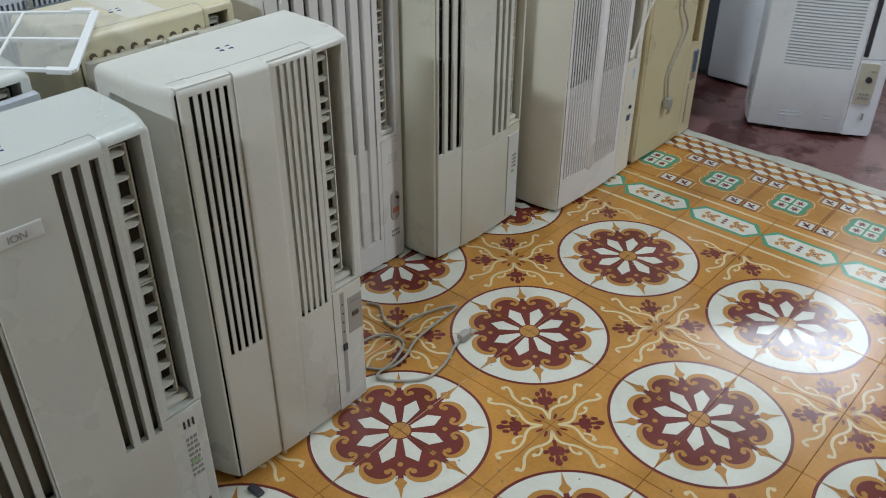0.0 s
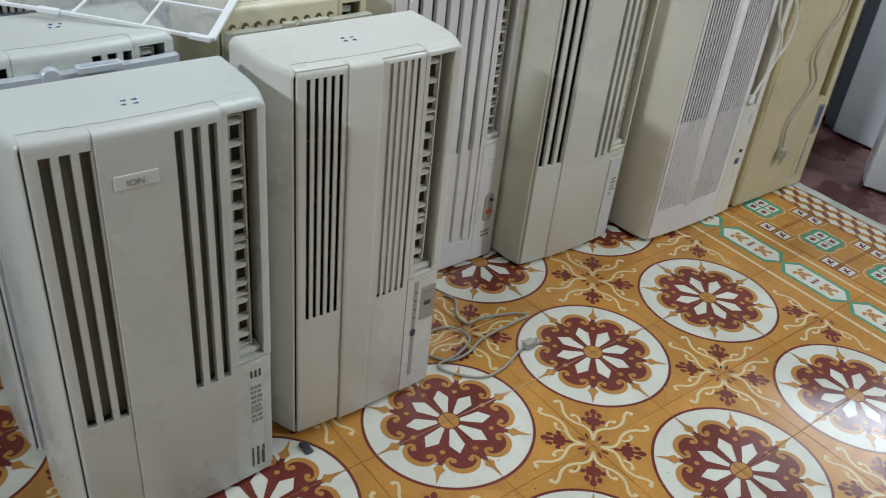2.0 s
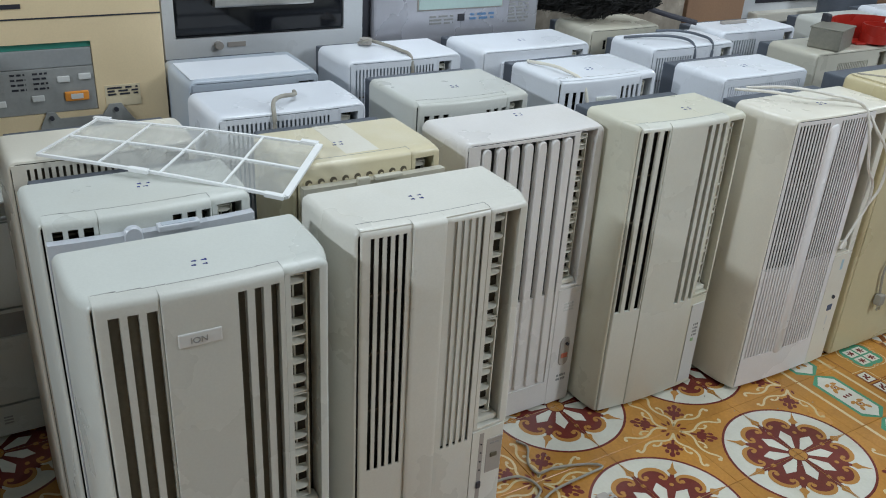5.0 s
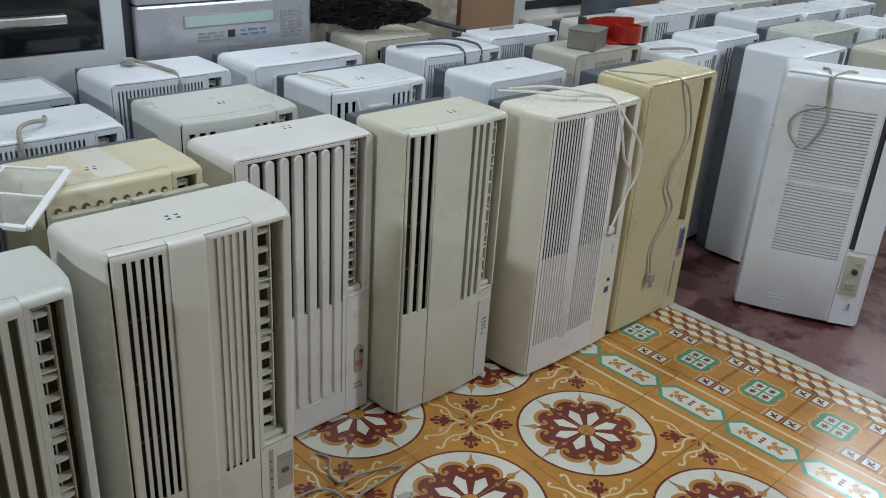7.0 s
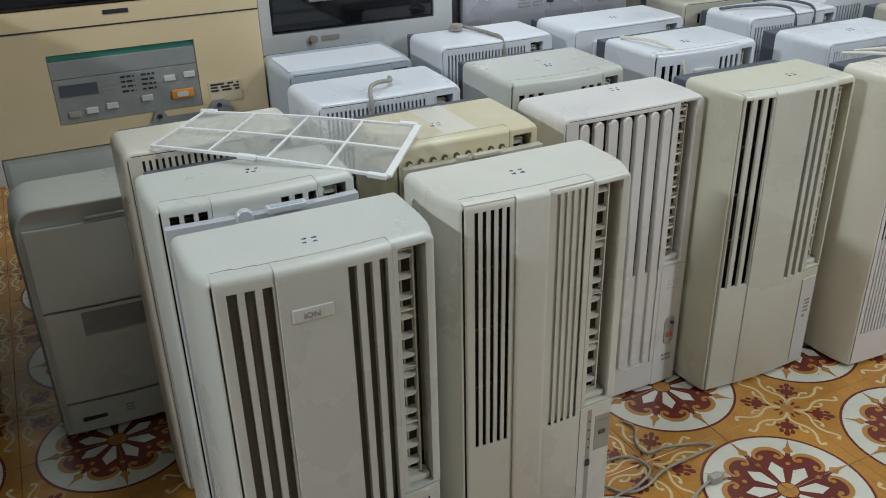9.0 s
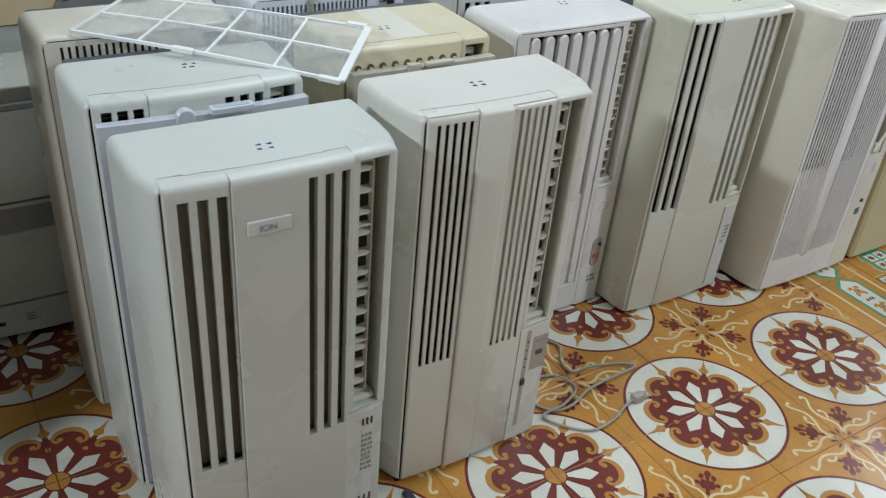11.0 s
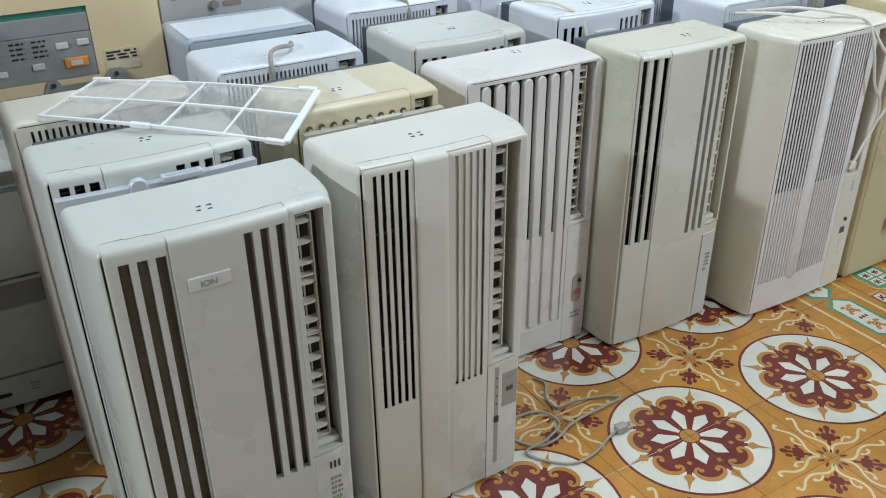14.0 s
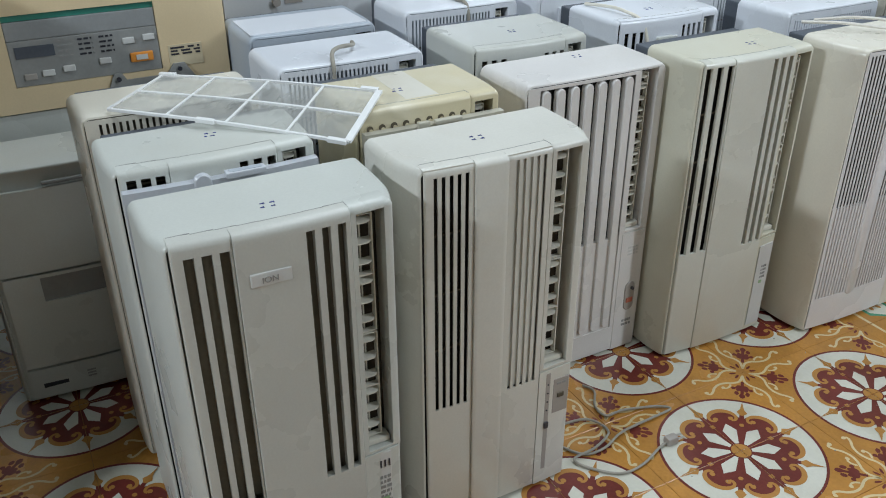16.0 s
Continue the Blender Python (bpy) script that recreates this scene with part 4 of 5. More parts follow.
w3 = tagged(new("washing_machine"), "white washing machine with a black glass door and a silver handle", "washing machine")
w3.matrix_world = on_front(-1.25, -0.260, 0, 1.049, 1.013)
part("body", slotted(0.0, 0.510, 0.0, 1.05, [(0.027, 0.458, 0.738, 1.0)], 0.0, 0.05, 1, 0), M["lilac"], w3)
part("shell", box(0.0, 0.510, 0.0505, 0.52, 0.0, 1.05), M["lilac"], w3)
gl = part("glass_door", box(0.029, 0.456, 0.004, 0.04, 0.740, 0.998, 0.006), M["blackglass"], w3, "black glass door")
part("handle", box(0.119, 0.370, -0.018, 0.006, 0.812, 0.836, 0.005), M["metal"], gl, "brushed silver bar handle")
part("knob", disc(0.127, -0.006, 0.719, 0.010, 0.014, 18), M["greytag"], w3)
part("grey_label", box(0.150, 0.195, -0.002, 0.001, 0.712, 0.724), M["greytag"], w3)

w4 = tagged(new("washing_machine"), "silver washing machine with a long display window", "washing machine")
w4.matrix_world = on_front(-1.25, 0.309, 0, 1.044, 1.017)
part("body", box(0.0, 0.535, 0.0, 0.52, 0.0, 0.836, 0.008), M["silver"], w4)
part("top", box(0.0, 0.535, -0.004, 0.52, 0.8375, 0.96, 0.010), M["silver"], w4)
part("side_trim", box(-0.032, -0.002, 0.02, 0.5, 0.0, 0.95), M["ink"], w4)
dp = part("display", box(0.130, 0.407, -0.003, 0.002, 0.769, 0.805, 0.002), M["greytag"], w4)
part("display_glass", box(0.134, 0.403, -0.005, -0.002, 0.773, 0.801), M["lcd"], dp, "pale green display glass")
part("start_button", box(0.260, 0.282, -0.003, 0.002, 0.736, 0.756, 0.002), M["ink"], w4)
bars(w4, 0.170, 0.245, 0.728, 0.756, 3, -0.001, M["inkgrey"], seed=71)
bars(w4, 0.300, 0.380, 0.735, 0.758, 2, -0.001, M["bluetag"], seed=72)
bars(w4, 0.430, 0.500, 0.720, 0.800, 8, -0.001, M["inkgrey"], seed=73)

# added blocker, out of view, that shades the left floor and dishwasher
w5 = tagged(new("shade_cabinet"), "dark cabinet added out of view to keep light off the left", "cabinet")
w5.matrix_world = on_front(-0.45, -1.75, 0)
part("body", box(0, 0.70, 0, 0.85, 0, 1.02, 0.006), M["dark"], w5)
part("door", box(0.02, 0.345, -0.018, -0.001, 0.04, 0.98, 0.004), M["dark"], w5)
part("door", box(0.355, 0.68, -0.018, -0.001, 0.04, 0.98, 0.004), M["dark"], w5)

# ---- things on and behind the stock ----
f = tagged(new("air_filter"), "white plastic air filter frame with fine mesh, lying across two units", "filter")
f.matrix_world = pose(-0.700, -0.520, 0.7425, 0, 0.5, 50.5)
L, W = 0.420, 0.190


def drooping(bm):
    """The near right corner of the thin frame hangs down a little."""
    for v in bm.verts:
        v.co.z -= 0.022 * (v.co.x / L) * (-v.co.y / W) - 0.004 * math.sin(math.pi * v.co.x / L)
    return bm


def strip_x(x0, x1, y0, y1, z0, z1, n=12):
    bm = bmesh.new()
    rings = [[bm.verts.new((x0 + (x1 - x0) * k / n, y, z)) for y, z in ((y0, z0), (y1, z0), (y1, z1), (y0, z1))] for k in range(n + 1)]
    for p, q in zip(rings, rings[1:]):
        for k in range(4):
            bm.faces.new((p[k], q[k], q[(k + 1) % 4], p[(k + 1) % 4]))
    bm.faces.new(rings[0])
    bm.faces.new(reversed(rings[-1]))
    return bm


part("mesh", drooping(strip_x(0.004, L - 0.004, -W + 0.004, -0.004, 0.0025, 0.0031)), M["mesh"], f, "fine translucent mesh")
for y in (0.0, -W / 2, -W):
    part("rail", drooping(strip_x(0, L, y - 0.0026, y + 0.0026, 0.0, 0.0045)), M["filterwhite"], f)
for k in range(5):
    part("cross_rail", drooping(box(L * k / 4 - 0.0019, L * k / 4 + 0.0019, -W, 0, 0.0008, 0.0044)), M["filterwhite"], f)
for tx, ty in ((0.42, -W), (0.955, -W), (0.02, 0.0), (0.95, 0.0)):
    ya, yb = (ty - 0.008, ty + 0.002) if ty else (-0.002, 0.008)
    part("tab", drooping(box(L * tx - 0.016, L * tx + 0.016, ya, yb, 0.0, 0.007, 0.001)), M["filterwhite"], f)
part("end_rail", drooping(box(L - 0.008, L + 0.004, -W, 0, 0.0005, 0.0058, 0.001)), M["filterwhite"], f)

cord = tagged(new("power_cord"), "tangled grey power cord with a two-pin plug lying on the tiles", "cord")
part("cable", tube([(-0.330, 0.235, 0.005), (-0.300, 0.245, 0.005), (-0.255, 0.215, 0.005), (-0.218, 0.217, 0.005), (-0.215, 0.26, 0.006), (-0.19, 0.33, 0.008), (-0.170, 0.356, 0.006), (-0.165, 0.30, 0.006), (-0.155, 0.21, 0.009), (-0.135, 0.15, 0.006), (-0.142, 0.10, 0.005), (-0.20, 0.07, 0.005), (-0.235, 0.10, 0.005), (-0.225, 0.17, 0.008), (-0.175, 0.19, 0.005), (-0.14, 0.13, 0.012), (-0.137, 0.075, 0.006), (-0.10, 0.09, 0.005), (-0.060, 0.135, 0.005), (-0.060, 0.19, 0.005), (-0.082, 0.25, 0.006), (-0.087, 0.275, 0.009)], 0.0028), M["rubber"], cord, smooth=True)
pl = part("plug", box(-0.097, -0.077, 0.272, 0.300, 0.0, 0.020, 0.006), M["greytag"], cord, "grey plug with two pins", smooth=True)
for x in (-0.093, -0.082):
    part("pin", box(x - 0.0025, x + 0.0025, 0.299, 0.317, 0.009, 0.011), M["metal"], pl)

bit = tagged(part("debris", box(-0.096, -0.066, -0.278, -0.262, 0.0008, 0.008, 0.003), M["ink"]), "small dark scrap of plastic on the tiles", "scrap")

sb = tagged(new("metal_box"), "small dull grey metal box on a beige unit", "box")
sb.matrix_world = pose(-0.690, 1.520, 0.736, 0, 0, 20)
part("body", box(-0.045, 0.045, -0.06, 0.06, 0, 0.055, 0.003), M["steelbox"], sb)
part("lid", box(-0.047, 0.047, -0.062, 0.062, 0.0552, 0.060, 0.002), M["steelbox"], sb)
rt = tagged(new("red_tool"), "red plastic holder with a round cup and black grip", "tool")
rt.matrix_world = pose(-0.735, 1.66, 0.736, 0, 0, 75)
bm = bmesh.new()
arc = [math.radians(35 + 115 * k / 14) for k in range(15)]
walls = [[bm.verts.new((0.01 + r * math.cos(a), -0.07 + 0.75 * r * math.sin(a), z)) for a in arc] for r, z in ((0.12, 0.0), (0.12, 0.072), (0.113, 0.074), (0.113, 0.0))]
for p, q in zip(walls, walls[1:] + walls[:1]):
    for k in range(14):
        bm.faces.new((p[k], p[k + 1], q[k + 1], q[k]))
for k in (0, 14):
    bm.faces.new([wl[k] for wl in walls])
part("shell", bm, M["red"], rt, smooth=True)
part("base", box(-0.02, 0.11, -0.07, -0.007, 0.0, 0.006, 0.002), M["red"], rt)
bm = bmesh.new()
ring_o = [(0.045 * math.cos(a), 0.045 * math.sin(a)) for a in (2 * math.pi * k / 24 for k in range(24))]
lay = [[bm.verts.new((0.055 + s * x, -0.055 + s * y, z)) for x, y in ring_o] for s, z in ((1.0, 0.006), (1.0, 0.058), (0.9, 0.058), (0.9, 0.012))]
for a, b in zip(lay, lay[1:]):
    for k in range(24):
        bm.faces.new((a[k], a[(k + 1) % 24], b[(k + 1) % 24], b[k]))
bm.faces.new(lay[0])
bm.faces.new(lay[-1])
part("cup", bm, M["red"], rt, smooth=True)
part("grip", box(-0.112, -0.094, -0.030, -0.004, 0.0, 0.082, 0.004), M["ink"], rt, "black grip")

rnd = random.Random(5)
du = tagged(new("feather_duster"), "black feather duster lying on the units", "duster")
du.matrix_world = pose(-1.20, 1.02, 0.800, 0, 0, 60)
bm = bmesh.new()
for k in range(5200):
    x = rnd.uniform(-0.19, 0.20)
    a, r = rnd.uniform(0, 2 * math.pi), 0.056 * math.sqrt(max(0.06, 1 - (x / 0.22) ** 2)) * (0.35 + 0.75 * rnd.random() ** 0.6) * (0.85 + 0.3 * noise.noise((x * 14, 1.3, 0)))
    p = Vector((x, 0.9 * r * math.cos(a), r * math.sin(a)))
    q = Vector((x + rnd.uniform(0.01, 0.05), 0, 0)).lerp(p, 0.35)
    tip = p + Vector((rnd.uniform(-0.030, 0.004), rnd.uniform(-0.008, 0.008), rnd.uniform(-0.010, 0.006)))
    s = Vector((rnd.uniform(-1, 1), rnd.uniform(-1, 1), rnd.uniform(-1, 1))) * 0.0016
    bm.faces.new([bm.verts.new(v) for v in (q - s, p - s, tip, p + s, q + s)])
part("plume", bm, M["feather"], du, "fluffy black plume")
part("handle", tube([(0.12, 0, 0.0), (0.24, -0.01, -0.03), (0.34, -0.02, -0.05)], 0.008), M["ink"], du, smooth=True)

for name, x, y, w, d, h, mat, label in [("cardboard_box", -1.40, 1.66, 0.30, 0.4, 0.98, "card", "brown cardboard box standing behind the stock"), ("wrapped_bundle", -1.34, 1.20, 0.38, 0.4, 0.95, "wrap", "brownish bundle wrapped in clear plastic"),
                                        ("cardboard_box", -1.25, 2.75, 0.6, 0.4, 0.90, "card", "brown cardboard box standing behind the stock"), ("cardboard_box", -1.9, 3.6, 0.8, 0.5, 1.1, "card", "tall brown cardboard box by the wall")]:
    t = tagged(new(name), label, "box")
    t.matrix_world = on_front(x, y, 0)
    part("body", box(0, w, 0, d, 0, h, 0.004), M[mat], t)
    part("flap", box(0.002, w - 0.002, 0.004, d / 2 - 0.002, h + 0.0005, h + 0.004), M[mat], t)
    part("flap", box(0.002, w - 0.002, d / 2 + 0.002, d - 0.004, h + 0.0005, h + 0.004), M[mat], t)
t = tagged(new("upright_cabinet"), "cool white enamel appliance with a dark slot", "appliance")
t.matrix_world = on_front(-1.46, 2.00, 0)
part("body", box(0, 0.75, 0, 0.4, 0, 1.0, 0.008), M["lilac"], t)
part("slot", box(0.09, 0.70, -0.004, 0.002, 0.690, 0.725), M["ink"], t)
part("ledge", box(0.06, 0.74, -0.05, -0.0005, 0.62, 0.66, 0.006), M["ivory"], t)
t = tagged(new("dark_bin"), "dark grey plastic bin behind the stock", "bin")
t.matrix_world = pose(-1.275, 2.40, 0)
bm = bmesh.new()
bmesh.ops.create_cone(bm, cap_ends=True, segments=28, radius1=0.09, radius2=0.11, depth=0.86, matrix=pose(0, 0, 0.43))
part("body", bm, M["chassis"], t, smooth=True)
part("rim", disc(0, 0, 0.865, 0.118, 0.016, 28, "z"), M["chassis"], t, smooth=True)


# ---- patterned cement tiles ----
def poly(bm, pts, z, slot):
    f = bm.faces.new([bm.verts.new((x, y, z)) for x, y in pts])
    f.material_index = slot
    f.normal_update()
    if f.normal.z < 0:
        f.normal_flip()


def stroke(bm, pts, half, z, slot):
    path = [p.to_2d() for p in spline([(x, y, 0) for x, y in pts], 5)]
    left, right = [], []
    for i, p in enumerate(path):
        d = (path[min(i + 1, len(path) - 1)] - path[max(i - 1, 0)]).normalized() * half
        left.append((p.x - d.y, p.y + d.x)), right.append((p.x + d.y, p.y - d.x))
    for a, b, c, d in zip(left, left[1:], right[1:], right):
        poly(bm, (a, b, c, d), z, slot)


def blob(bm, x, y, rx, ry, z, slot, turn=0.0, n=10):
    c, s = math.cos(turn), math.sin(turn)
    poly(bm, [(x + rx * math.cos(a) * c - ry * math.sin(a) * s, y + rx * math.cos(a) * s + ry * math.sin(a) * c) for a in (2 * math.pi * k / n for k in range(n))], z, slot)


def slab(bm, wx, wy, slot):
    g, zt = 0.0004, 0.0
    low = [bm.verts.new((x, y, -0.010)) for x, y in ((g, g), (wx - g, g), (wx - g, wy - g), (g, wy - g))]
    mid = [bm.verts.new((x, y, zt - 0.0005)) for x, y in ((g, g), (wx - g, g), (wx - g, wy - g), (g, wy - g))]
    e = g + 0.0006
    top = [bm.verts.new((x, y, zt)) for x, y in ((e, e), (wx - e, e), (wx - e, wy - e), (e, wy - e))]
    for a, b in ((low, mid), (mid, top)):
        for k in range(4):
            bm.faces.new((a[k], a[(k + 1) % 4], b[(k + 1) % 4], b[k])).material_index = slot
    bm.faces.new(top).material_index = slot


T, LIFT = 0.2, 0.00018
TILE_MATS = [M[k] for k in ("ochre", "maroon", "tilewhite", "gold", "tilecream", "green", "brown")]
OC, MA, WH, GO, CR, GR, BR = range(7)


def finish(bm, name):
    me = bpy.data.meshes.new(name)
    bm.to_mesh(me)
    bm.free()
    for m in TILE_MATS:
        me.materials.append(m)
    return me


def fan(bm, r, z, slot, n=28, e=0.0007):
    """A quarter disc round the tile's corner; r is a number or a function of the angle."""
    rr = r if callable(r) else (lambda a: r)
    angles = [math.pi / 2 * k / n for k in range(n + 1)]
    pts = [(max(e, rr(a) * math.cos(a)), max(e, rr(a) * math.sin(a))) for a in angles]
    for p, q in zip(pts, pts[1:]):
        poly(bm, ((e, e), p, q), z, slot)


def rosette_tile():
    bm = bmesh.new()
    slab(bm, T, T, OC)
    z = lambda k: k * LIFT
    fan(bm, 0.1715, z(1), MA)
    fan(bm, 0.1655, z(2), WH)

    def lobes(base, swell):
        return lambda a: base + swell * abs(math.sin(4 * a)) ** 0.5

    fan(bm, lobes(0.096, 0.030), z(3), MA, 48)
    for k in range(3):  # a spade on a maroon neck points at the rim
        a = k * math.pi / 4
        c, s = math.cos(a), math.sin(a)

        def at(r, t):
            return (max(0.0007, r * c - t * s), max(0.0007, r * s + t * c))
        poly(bm, [at(0.085, -0.011), at(0.108, -0.0055), at(0.122, -0.0045), at(0.122, 0.0045), at(0.108, 0.0055), at(0.085, 0.011)], z(4), MA)
        poly(bm, [at(0.117, -0.003), at(0.127, -0.0115), at(0.139, -0.0042), at(0.1655, 0), at(0.139, 0.0042), at(0.127, 0.0115), at(0.117, 0.003)], z(6), GO)
        x, y = 0.084 * c, 0.084 * s
        if min(x, y) > 0.004:
            blob(bm, x, y, 0.0052, 0.0052, z(5), GO)
        else:
            poly(bm, [at(0.079, -0.0048), at(0.089, -0.0048), at(0.089, 0.0048), at(0.079, 0.0048)], z(5), GO)
    for a in (math.pi / 8, 3 * math.pi / 8):  # gold scrolls that curl in at both ends
        def polar(r, turn):
            return (r * math.cos(a + radians(turn)), r * math.sin(a + radians(turn)))
        half_arc = [(0.1290, 0.0, 0.0058), (0.1275, 5.5, 0.0056), (0.1225, 11.0, 0.0050), (0.1140, 15.2, 0.0040), (0.1050, 16.2, 0.0034), (0.0985, 13.8, 0.0032), (0.0985, 10.2, 0.0034)]
        rim = [(polar(r, -t), q) for r, t, q in reversed(half_arc[1:])] + [(polar(r, t), q) for r, t, q in half_arc]
        path = [p.to_2d() for p in spline([(*p, 0) for p, _ in rim], 3)]
        size = [p.x for p in spline([(q, 0, 0) for _, q in rim], 3)]
        edges = []
        for i, p in enumerate(path):
            d = (path[min(i + 1, len(path) - 1)] - path[max(i - 1, 0)]).normalized() * size[i]
            edges.append(((max(0.0007, p.x - d.y), max(0.0007, p.y + d.x)), (max(0.0007, p.x + d.y), max(0.0007, p.y - d.x))))
        for (p0, q0), (p1, q1) in zip(edges, edges[1:]):
            poly(bm, (p0, p1, q1, q0), z(5), GO)
        for side in (-1, 1):
            blob(bm, *polar(0.1035, side * 9.4), 0.0058, 0.0058, z(5.5), GO, 0, 12)
    for a in (math.pi / 8, 3 * math.pi / 8):
        c, s = math.cos(a), math.sin(a)
        poly(bm, [(r * c - t * s, r * s + t * c) for r, t in ((0.023, -0.004), (0.064, -0.0155), (0.086, 0.0), (0.064, 0.0155), (0.023, 0.004))], z(5), WH)
    fan(bm, 0.0225, z(6), MA, 8, 0.0007)
    fan(bm, 0.0205, z(7), GO, 8, 0.0007)
    # one long scroll round the sprig in the outer corner
    half_scroll = [(0.0700, 0.1775), (0.0745, 0.1715), (0.0860, 0.1755), (0.1000, 0.1855), (0.1180, 0.1900), (0.1360, 0.1865), (0.1520, 0.1785), (0.1680, 0.1770), (0.1830, 0.1850), (0.1885, 0.1885)]
    stroke(bm, half_scroll + [(y, x) for x, y in reversed(half_scroll[:-1])], 0.0029, z(1), CR)
    for flip in (False, True):
        def f(pts):
            return [(y, x) if flip else (x, y) for x, y in pts]
        blob(bm, *f([(0.0705, 0.1790)])[0], 0.0054, 0.0046, z(1.5), CR)
        stroke(bm, f([(0.1420, 0.1780), (0.1330, 0.1725), (0.1240, 0.1715), (0.1180, 0.1755)]), 0.0023, z(1.2), CR)
        blob(bm, *f([(0.1180, 0.1765)])[0], 0.0050, 0.0044, z(1.5), CR)
        blob(bm, *f([(0.1930, 0.1755)])[0], 0.0085, 0.0030, z(2), MA, 1.2 if not flip else 0.37)
        # leaves of the sprig
        stroke(bm, f([(0.160, 0.157), (0.153, 0.165), (0.144, 0.163), (0.138, 0.166)]), 0.0031, z(1), MA)
        blob(bm, *f([(0.138, 0.1655)])[0], 0.0054, 0.0050, z(1.6), MA)
        blob(bm, *f([(0.147, 0.1560)])[0], 0.0102, 0.0064, z(1.5), MA, 0.35 if not flip else 1.22)
        blob(bm, *f([(0.131, 0.1480)])[0], 0.0074, 0.0052, z(1.5), MA, 0.9 if not flip else 0.67)
    stroke(bm, [(0.172, 0.172), (0.156, 0.156), (0.134, 0.134)], 0.0036, z(1.3), MA)
    blob(bm, 0.1335, 0.1335, 0.0090, 0.0068, z(2), MA, math.pi / 4)
    blob(bm, 0.1945, 0.1945, 0.0050, 0.0050, z(1), GO)
    return finish(bm, "rosette_tile")


def hexagon_tile():
    bm = bmesh.new()
    slab(bm, T, T, OC)
    z = lambda k: k * LIFT
    for v in (0.040, 0.176):
        poly(bm, [(0.0015, v - 0.0042), (0.1985, v - 0.0042), (0.1985, v + 0.0042), (0.0015, v + 0.0042)], z(1), CR)
    c = 0.107

    def hexagon(m, zz, slot):
        poly(bm, [(0.0015, c - 0.004 + 0), (0.026 + m, c - 0.040 + m), (0.174 - m, c - 0.040 + m), (0.1985, c - 0.004), (0.1985, c + 0.004), (0.174 - m, c + 0.040 - m), (0.026 + m, c + 0.040 - m), (0.0015, c + 0.004)], zz, slot)
    hexagon(0.0, z(1), GR)
    poly(bm, [(0.008, c), (0.034, c - 0.031), (0.166, c - 0.031), (0.192, c), (0.166, c + 0.031), (0.034, c + 0.031)], z(2), WH)
    for x, d in ((0.062, 1), (0.138, -1)):
        blob(bm, x, c, 0.0125, 0.0115, z(3), GO)
        for ex, ey in ((-0.015, 0.011), (-0.015, -0.011), (0.012, 0.012), (0.012, -0.012)):
            blob(bm, x + ex * d, c + ey, 0.0090, 0.0055, z(3.3), GO, math.atan2(ey, ex * d) * 0.5)
        poly(bm, [(x - 0.007, c), (x, c - 0.0055), (x + 0.007, c), (x, c + 0.0055)], z(4.2), WH)
        blob(bm, x, c, 0.0042, 0.0034, z(5), MA)
    for v in (-0.010, 0.0, 0.010):
        blob(bm, 0.100, c + v, 0.006, 0.004, z(3), MA)
    return finish(bm, "hexagon_tile")


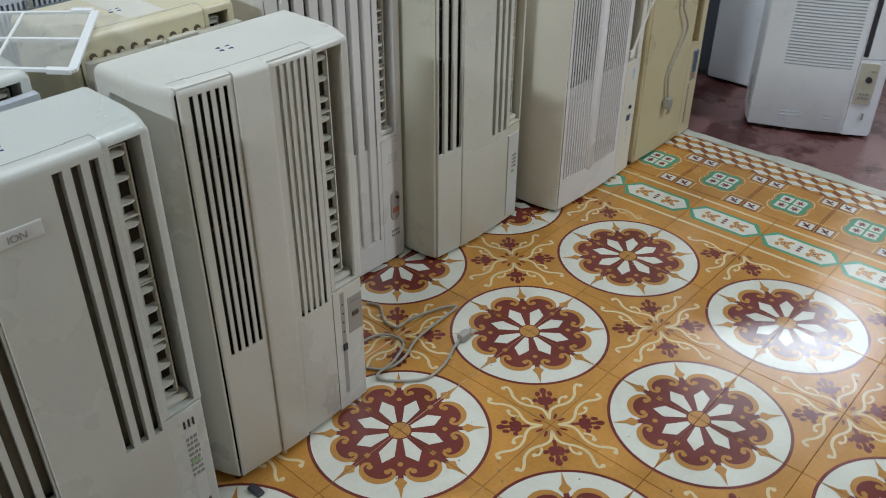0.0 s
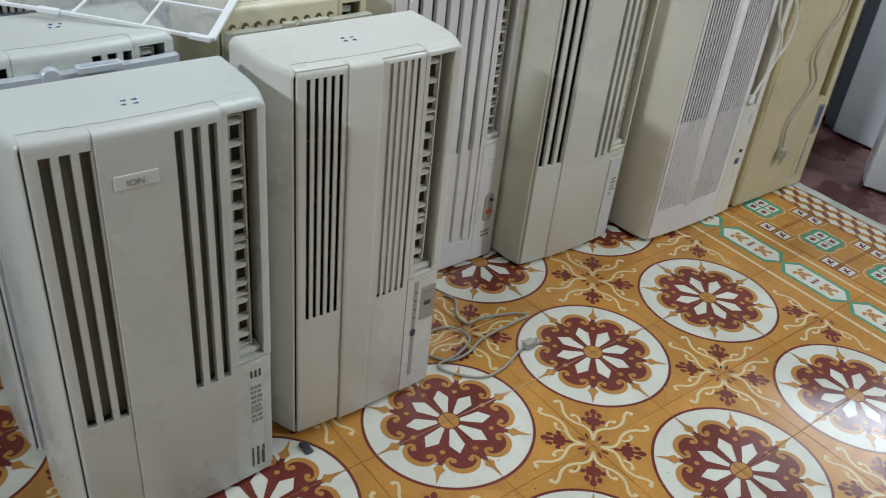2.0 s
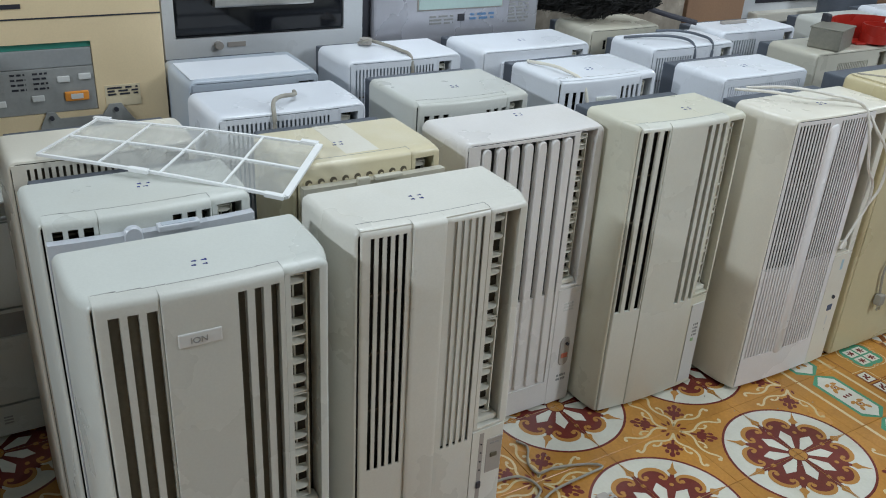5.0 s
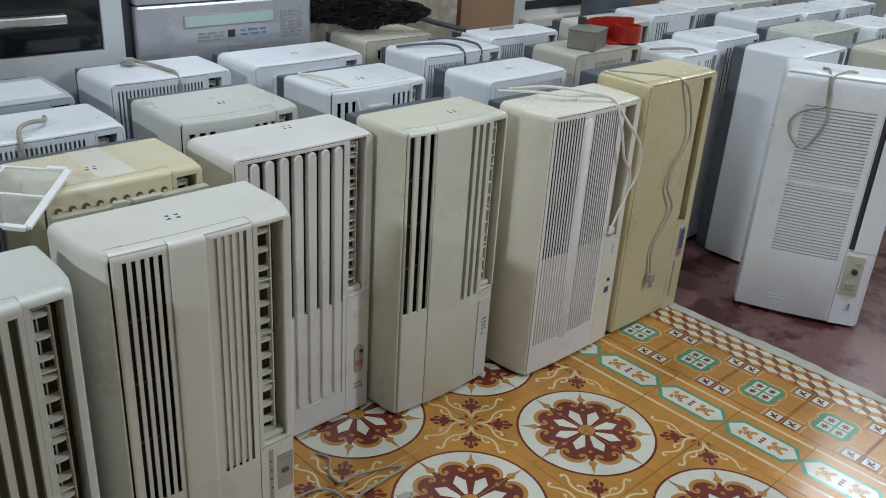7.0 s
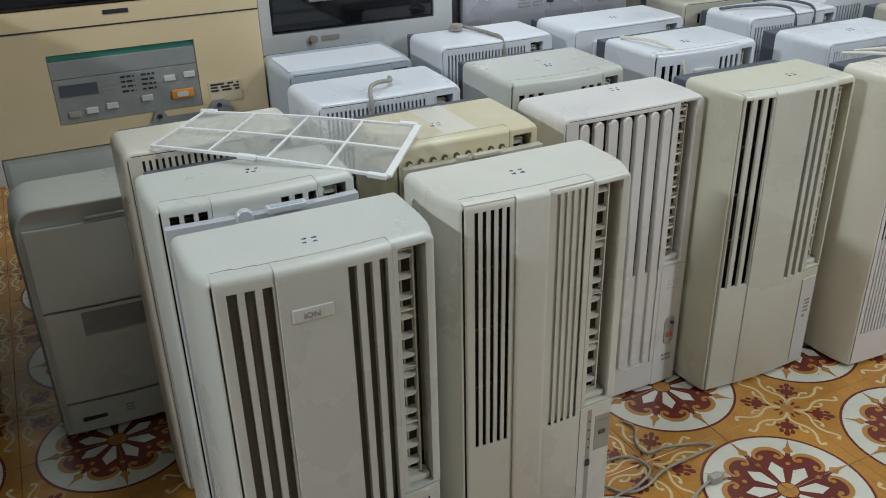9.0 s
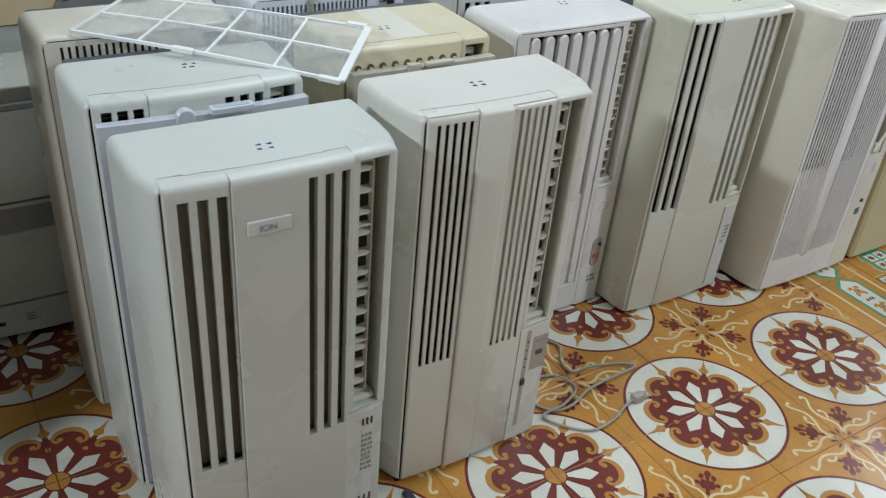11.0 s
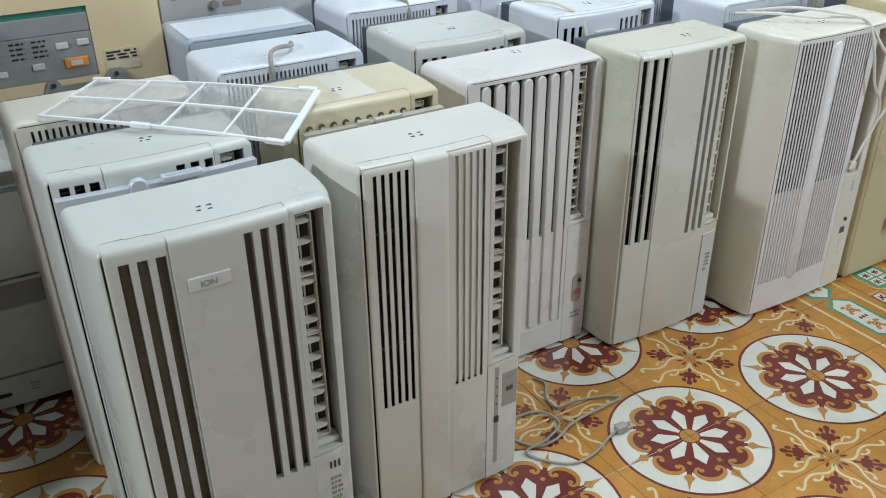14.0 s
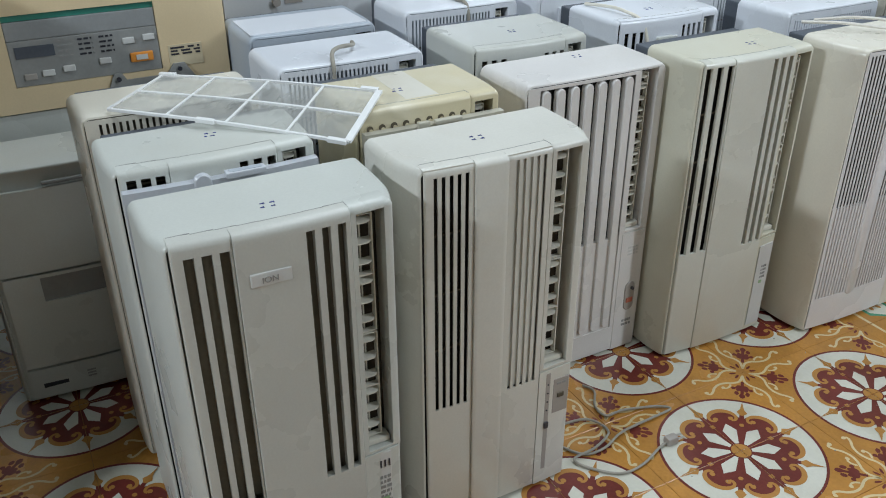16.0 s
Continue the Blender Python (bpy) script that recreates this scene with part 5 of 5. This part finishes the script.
def quatrefoil_tile():
    bm = bmesh.new()
    slab(bm, T, T, OC)
    z = lambda k: k * LIFT
    c = 0.1
    for v in (0.052, 0.148):
        for a, b in ((0.0015, 0.045), (0.155, 0.1985)):
            poly(bm, [(a, v - 0.0011), (b, v - 0.0011), (b, v + 0.0011), (a, v + 0.0011)], z(1), CR)
            poly(bm, [(v - 0.0011, a), (v + 0.0011, a), (v + 0.0011, b), (v - 0.0011, b)], z(1), CR)

    for v in (0.0035, 0.1965):
        poly(bm, [(0.0015, v - 0.0014), (0.1985, v - 0.0014), (0.1985, v + 0.0014), (0.0015, v + 0.0014)], z(0.5), BR)
        poly(bm, [(v - 0.0014, 0.0015), (v + 0.0014, 0.0015), (v + 0.0014, 0.1985), (v - 0.0014, 0.1985)], z(0.7), BR)

    def foil(r, zz, slot):
        # four round lobes with a point on each axis
        pts = []
        for q in range(4):
            for k in range(12):
                a = math.pi / 2 * (q + k / 12)
                t = abs(math.sin(2 * a))
                rr = r * (0.93 + 0.17 * t ** 2 - 0.10 * math.exp(-((t - 0.28) / 0.14) ** 2))
                pts.append((c + rr * math.cos(a), c + rr * math.sin(a)))
        poly(bm, pts, zz, slot)
    foil(0.059, z(1), CR)
    foil(0.0565, z(2), GO)
    foil(0.051, z(3), GR)
    for sx in (-1, 1):
        for sy in (-1, 1):
            x, y = c + sx * 0.0185, c + sy * 0.0185
            poly(bm, [(x - 0.0155, y - 0.0155), (x + 0.0155, y - 0.0155), (x + 0.0155, y + 0.0155), (x - 0.0155, y + 0.0155)], z(4), WH)
            for k in range(6):
                a = k * math.pi / 3 + 0.4
                blob(bm, x + 0.0066 * math.cos(a), y + 0.0066 * math.sin(a), 0.0052, 0.0026, z(5), MA, a, 8)
            blob(bm, x, y, 0.0028, 0.0028, z(5.5), MA)
            x, y = c + sx * 0.0755, c + sy * 0.076
            poly(bm, [(x - 0.0205, y - 0.0178), (x + 0.0205, y - 0.0178), (x + 0.0205, y + 0.0178), (x - 0.0205, y + 0.0178)], z(1.5), MA)
            poly(bm, [(x - 0.018, y - 0.015), (x + 0.018, y - 0.015), (x + 0.018, y + 0.015), (x - 0.018, y + 0.015)], z(2), WH)
            stroke(bm, [(x - 0.012, y + 0.008), (x - 0.003, y + 0.002), (x, y - 0.004), (x + 0.011, y - 0.009)], 0.0028, z(3), MA)
            stroke(bm, [(x + 0.004, y + 0.010), (x + 0.003, y + 0.001), (x - 0.008, y - 0.006)], 0.0028, z(3), MA)
    return finish(bm, "quatrefoil_tile")


def clipped(pts, wx, wy):
    """The part of a polygon that lies on the tile."""
    for axis, edge, side in ((0, 0.001, 1), (0, wx - 0.001, -1), (1, 0.001, 1), (1, wy - 0.001, -1)):
        out = []
        for p, q in zip(pts, pts[1:] + pts[:1]):
            dp, dq = side * (p[axis] - edge), side * (q[axis] - edge)
            if dp >= 0:
                out.append(p)
            if dp * dq < 0:
                k = dp / (dp - dq)
                out.append((p[0] + (q[0] - p[0]) * k, p[1] + (q[1] - p[1]) * k))
        pts = out
        if len(pts) < 3:
            return []
    return pts


def block_tile():
    """Tumbling blocks: white tops, brown and ochre sides."""
    bm = bmesh.new()
    deep = 0.105
    slab(bm, T, deep, OC)
    hw, hh, side = 0.025, 0.0135, 0.0215
    for j in range(-1, 5):
        for i in range(-1, 6):
            x, y = i * 0.05 + (0.025 if j % 2 else 0.0), j * 0.035 + 0.018
            for pts, slot in (([(x - hw, y), (x, y - hh), (x + hw, y), (x, y + hh)], WH), ([(x - hw, y), (x - hw, y - side), (x, y - hh - side), (x, y - hh)], BR)):
                pts = clipped(pts, T, deep)
                if pts:
                    poly(bm, pts, LIFT, slot)
    return finish(bm, "block_tile")


floor = tagged(new("floor"), "ochre patterned cement tile floor with rosettes and a border", "floor", kind="structure")
rosette, hexa, foil_me, block = rosette_tile(), hexagon_tile(), quatrefoil_tile(), block_tile()
rnd = random.Random(11)
far_tiles = []


def lay(me, x, y, turn, near, deep=1.0):
    m = pose(x, y, rnd.uniform(-0.0002, 0.0002), rnd.uniform(-0.06, 0.06), rnd.uniform(-0.06, 0.06), turn) @ Matrix.Diagonal((1, deep, 1, 1))
    if near:
        ob = new("tile", me)
        ob.parent, ob.matrix_basis = floor, m
    else:
        far_tiles.append((me, m))


for i in range(-13, 17):
    for j in range(-22, 5):
        # the rosette's middle lies on even joints: turn the quarter towards it
        turn = {(0, 0): 0, (1, 0): 90, (1, 1): 180, (0, 1): 270}[i % 2, j % 2]
        ox, oy = {0: (0, 0), 90: (T, 0), 180: (T, T), 270: (0, T)}[turn]
        lay(rosette, i * T + ox, j * T + oy, turn, -6 <= i <= 6 and -7 <= j <= 4)
for i in range(-13, 17):
    lay(hexa, i * T, 1.0, 0, -3 <= i <= 6, 1.055)
    lay(foil_me, i * T - 0.1 - 0.008, 1.211, 0, -3 <= i <= 6, 1.055)
    lay(block, i * T, 1.422, 0, -3 <= i <= 6, 1.0)
verts, faces, slots_of, base = [], [], [], 0
for me, m in far_tiles:
    verts += [m @ v.co for v in me.vertices]
    for p in me.polygons:
        faces.append([base + k for k in p.vertices])
        slots_of.append(p.material_index)
    base += len(me.vertices)
me = bpy.data.meshes.new("outer_tiles")
me.from_pydata(verts, [], faces)
for m in TILE_MATS:
    me.materials.append(m)
me.polygons.foreach_set("material_index", slots_of)
outer = new("outer_tiles", me)
outer.parent = floor
tagged(outer, kind="stuff")

# rough cement strip between the tiles and the red floor
bm = bmesh.new()
rnd = random.Random(21)
rows_of = []
for k in range(150):
    x = -2.6 + 6.0 * k / 149
    a, b = 1.524 + rnd.uniform(-0.004, 0.006), 1.566 + 0.012 * noise.noise((x * 3, 0.3, 0)) + rnd.uniform(-0.004, 0.004)
    rows_of.append([bm.verts.new((x, y, z)) for y, z in ((a, -0.010), (a + 0.002, 0.0012), ((a + b) / 2, 0.0025 + 0.001 * noise.noise((x * 9, 2, 0))), (b - 0.003, 0.0015), (b, -0.010))])
for p, q in zip(rows_of, rows_of[1:]):
    for k in range(4):
        bm.faces.new((p[k], p[k + 1], q[k + 1], q[k]))
structure("trim", bm, M["plaster"], "rough pale cement strip beside the tiles")

# flecks of dirt lying on the tiles
bm = bmesh.new()
rnd = random.Random(33)
for k in range(170):
    cx, cy = (rnd.gauss(0.22, 0.07), rnd.gauss(0.06, 0.07)) if k < 40 else (rnd.uniform(-0.35, 1.0), rnd.uniform(-0.9, 1.5))
    n, r = rnd.choice((4, 5, 6)), rnd.uniform(0.0008, 0.0028)
    ring = [(cx + r * rnd.uniform(0.5, 1.3) * math.cos(2 * math.pi * q / n), cy + r * rnd.uniform(0.5, 1.3) * math.sin(2 * math.pi * q / n)) for q in range(n)]
    low = [bm.verts.new((x, y, 0.0004)) for x, y in ring]
    tip = bm.verts.new((cx, cy, 0.0022 + r * 0.3))
    for q in range(n):
        bm.faces.new((low[q], low[(q + 1) % n], tip))
tagged(part("dirt_flecks", bm, M["steelbox"]), "grey brown flecks of dirt scattered on the tiles", "dirt", kind="stuff")
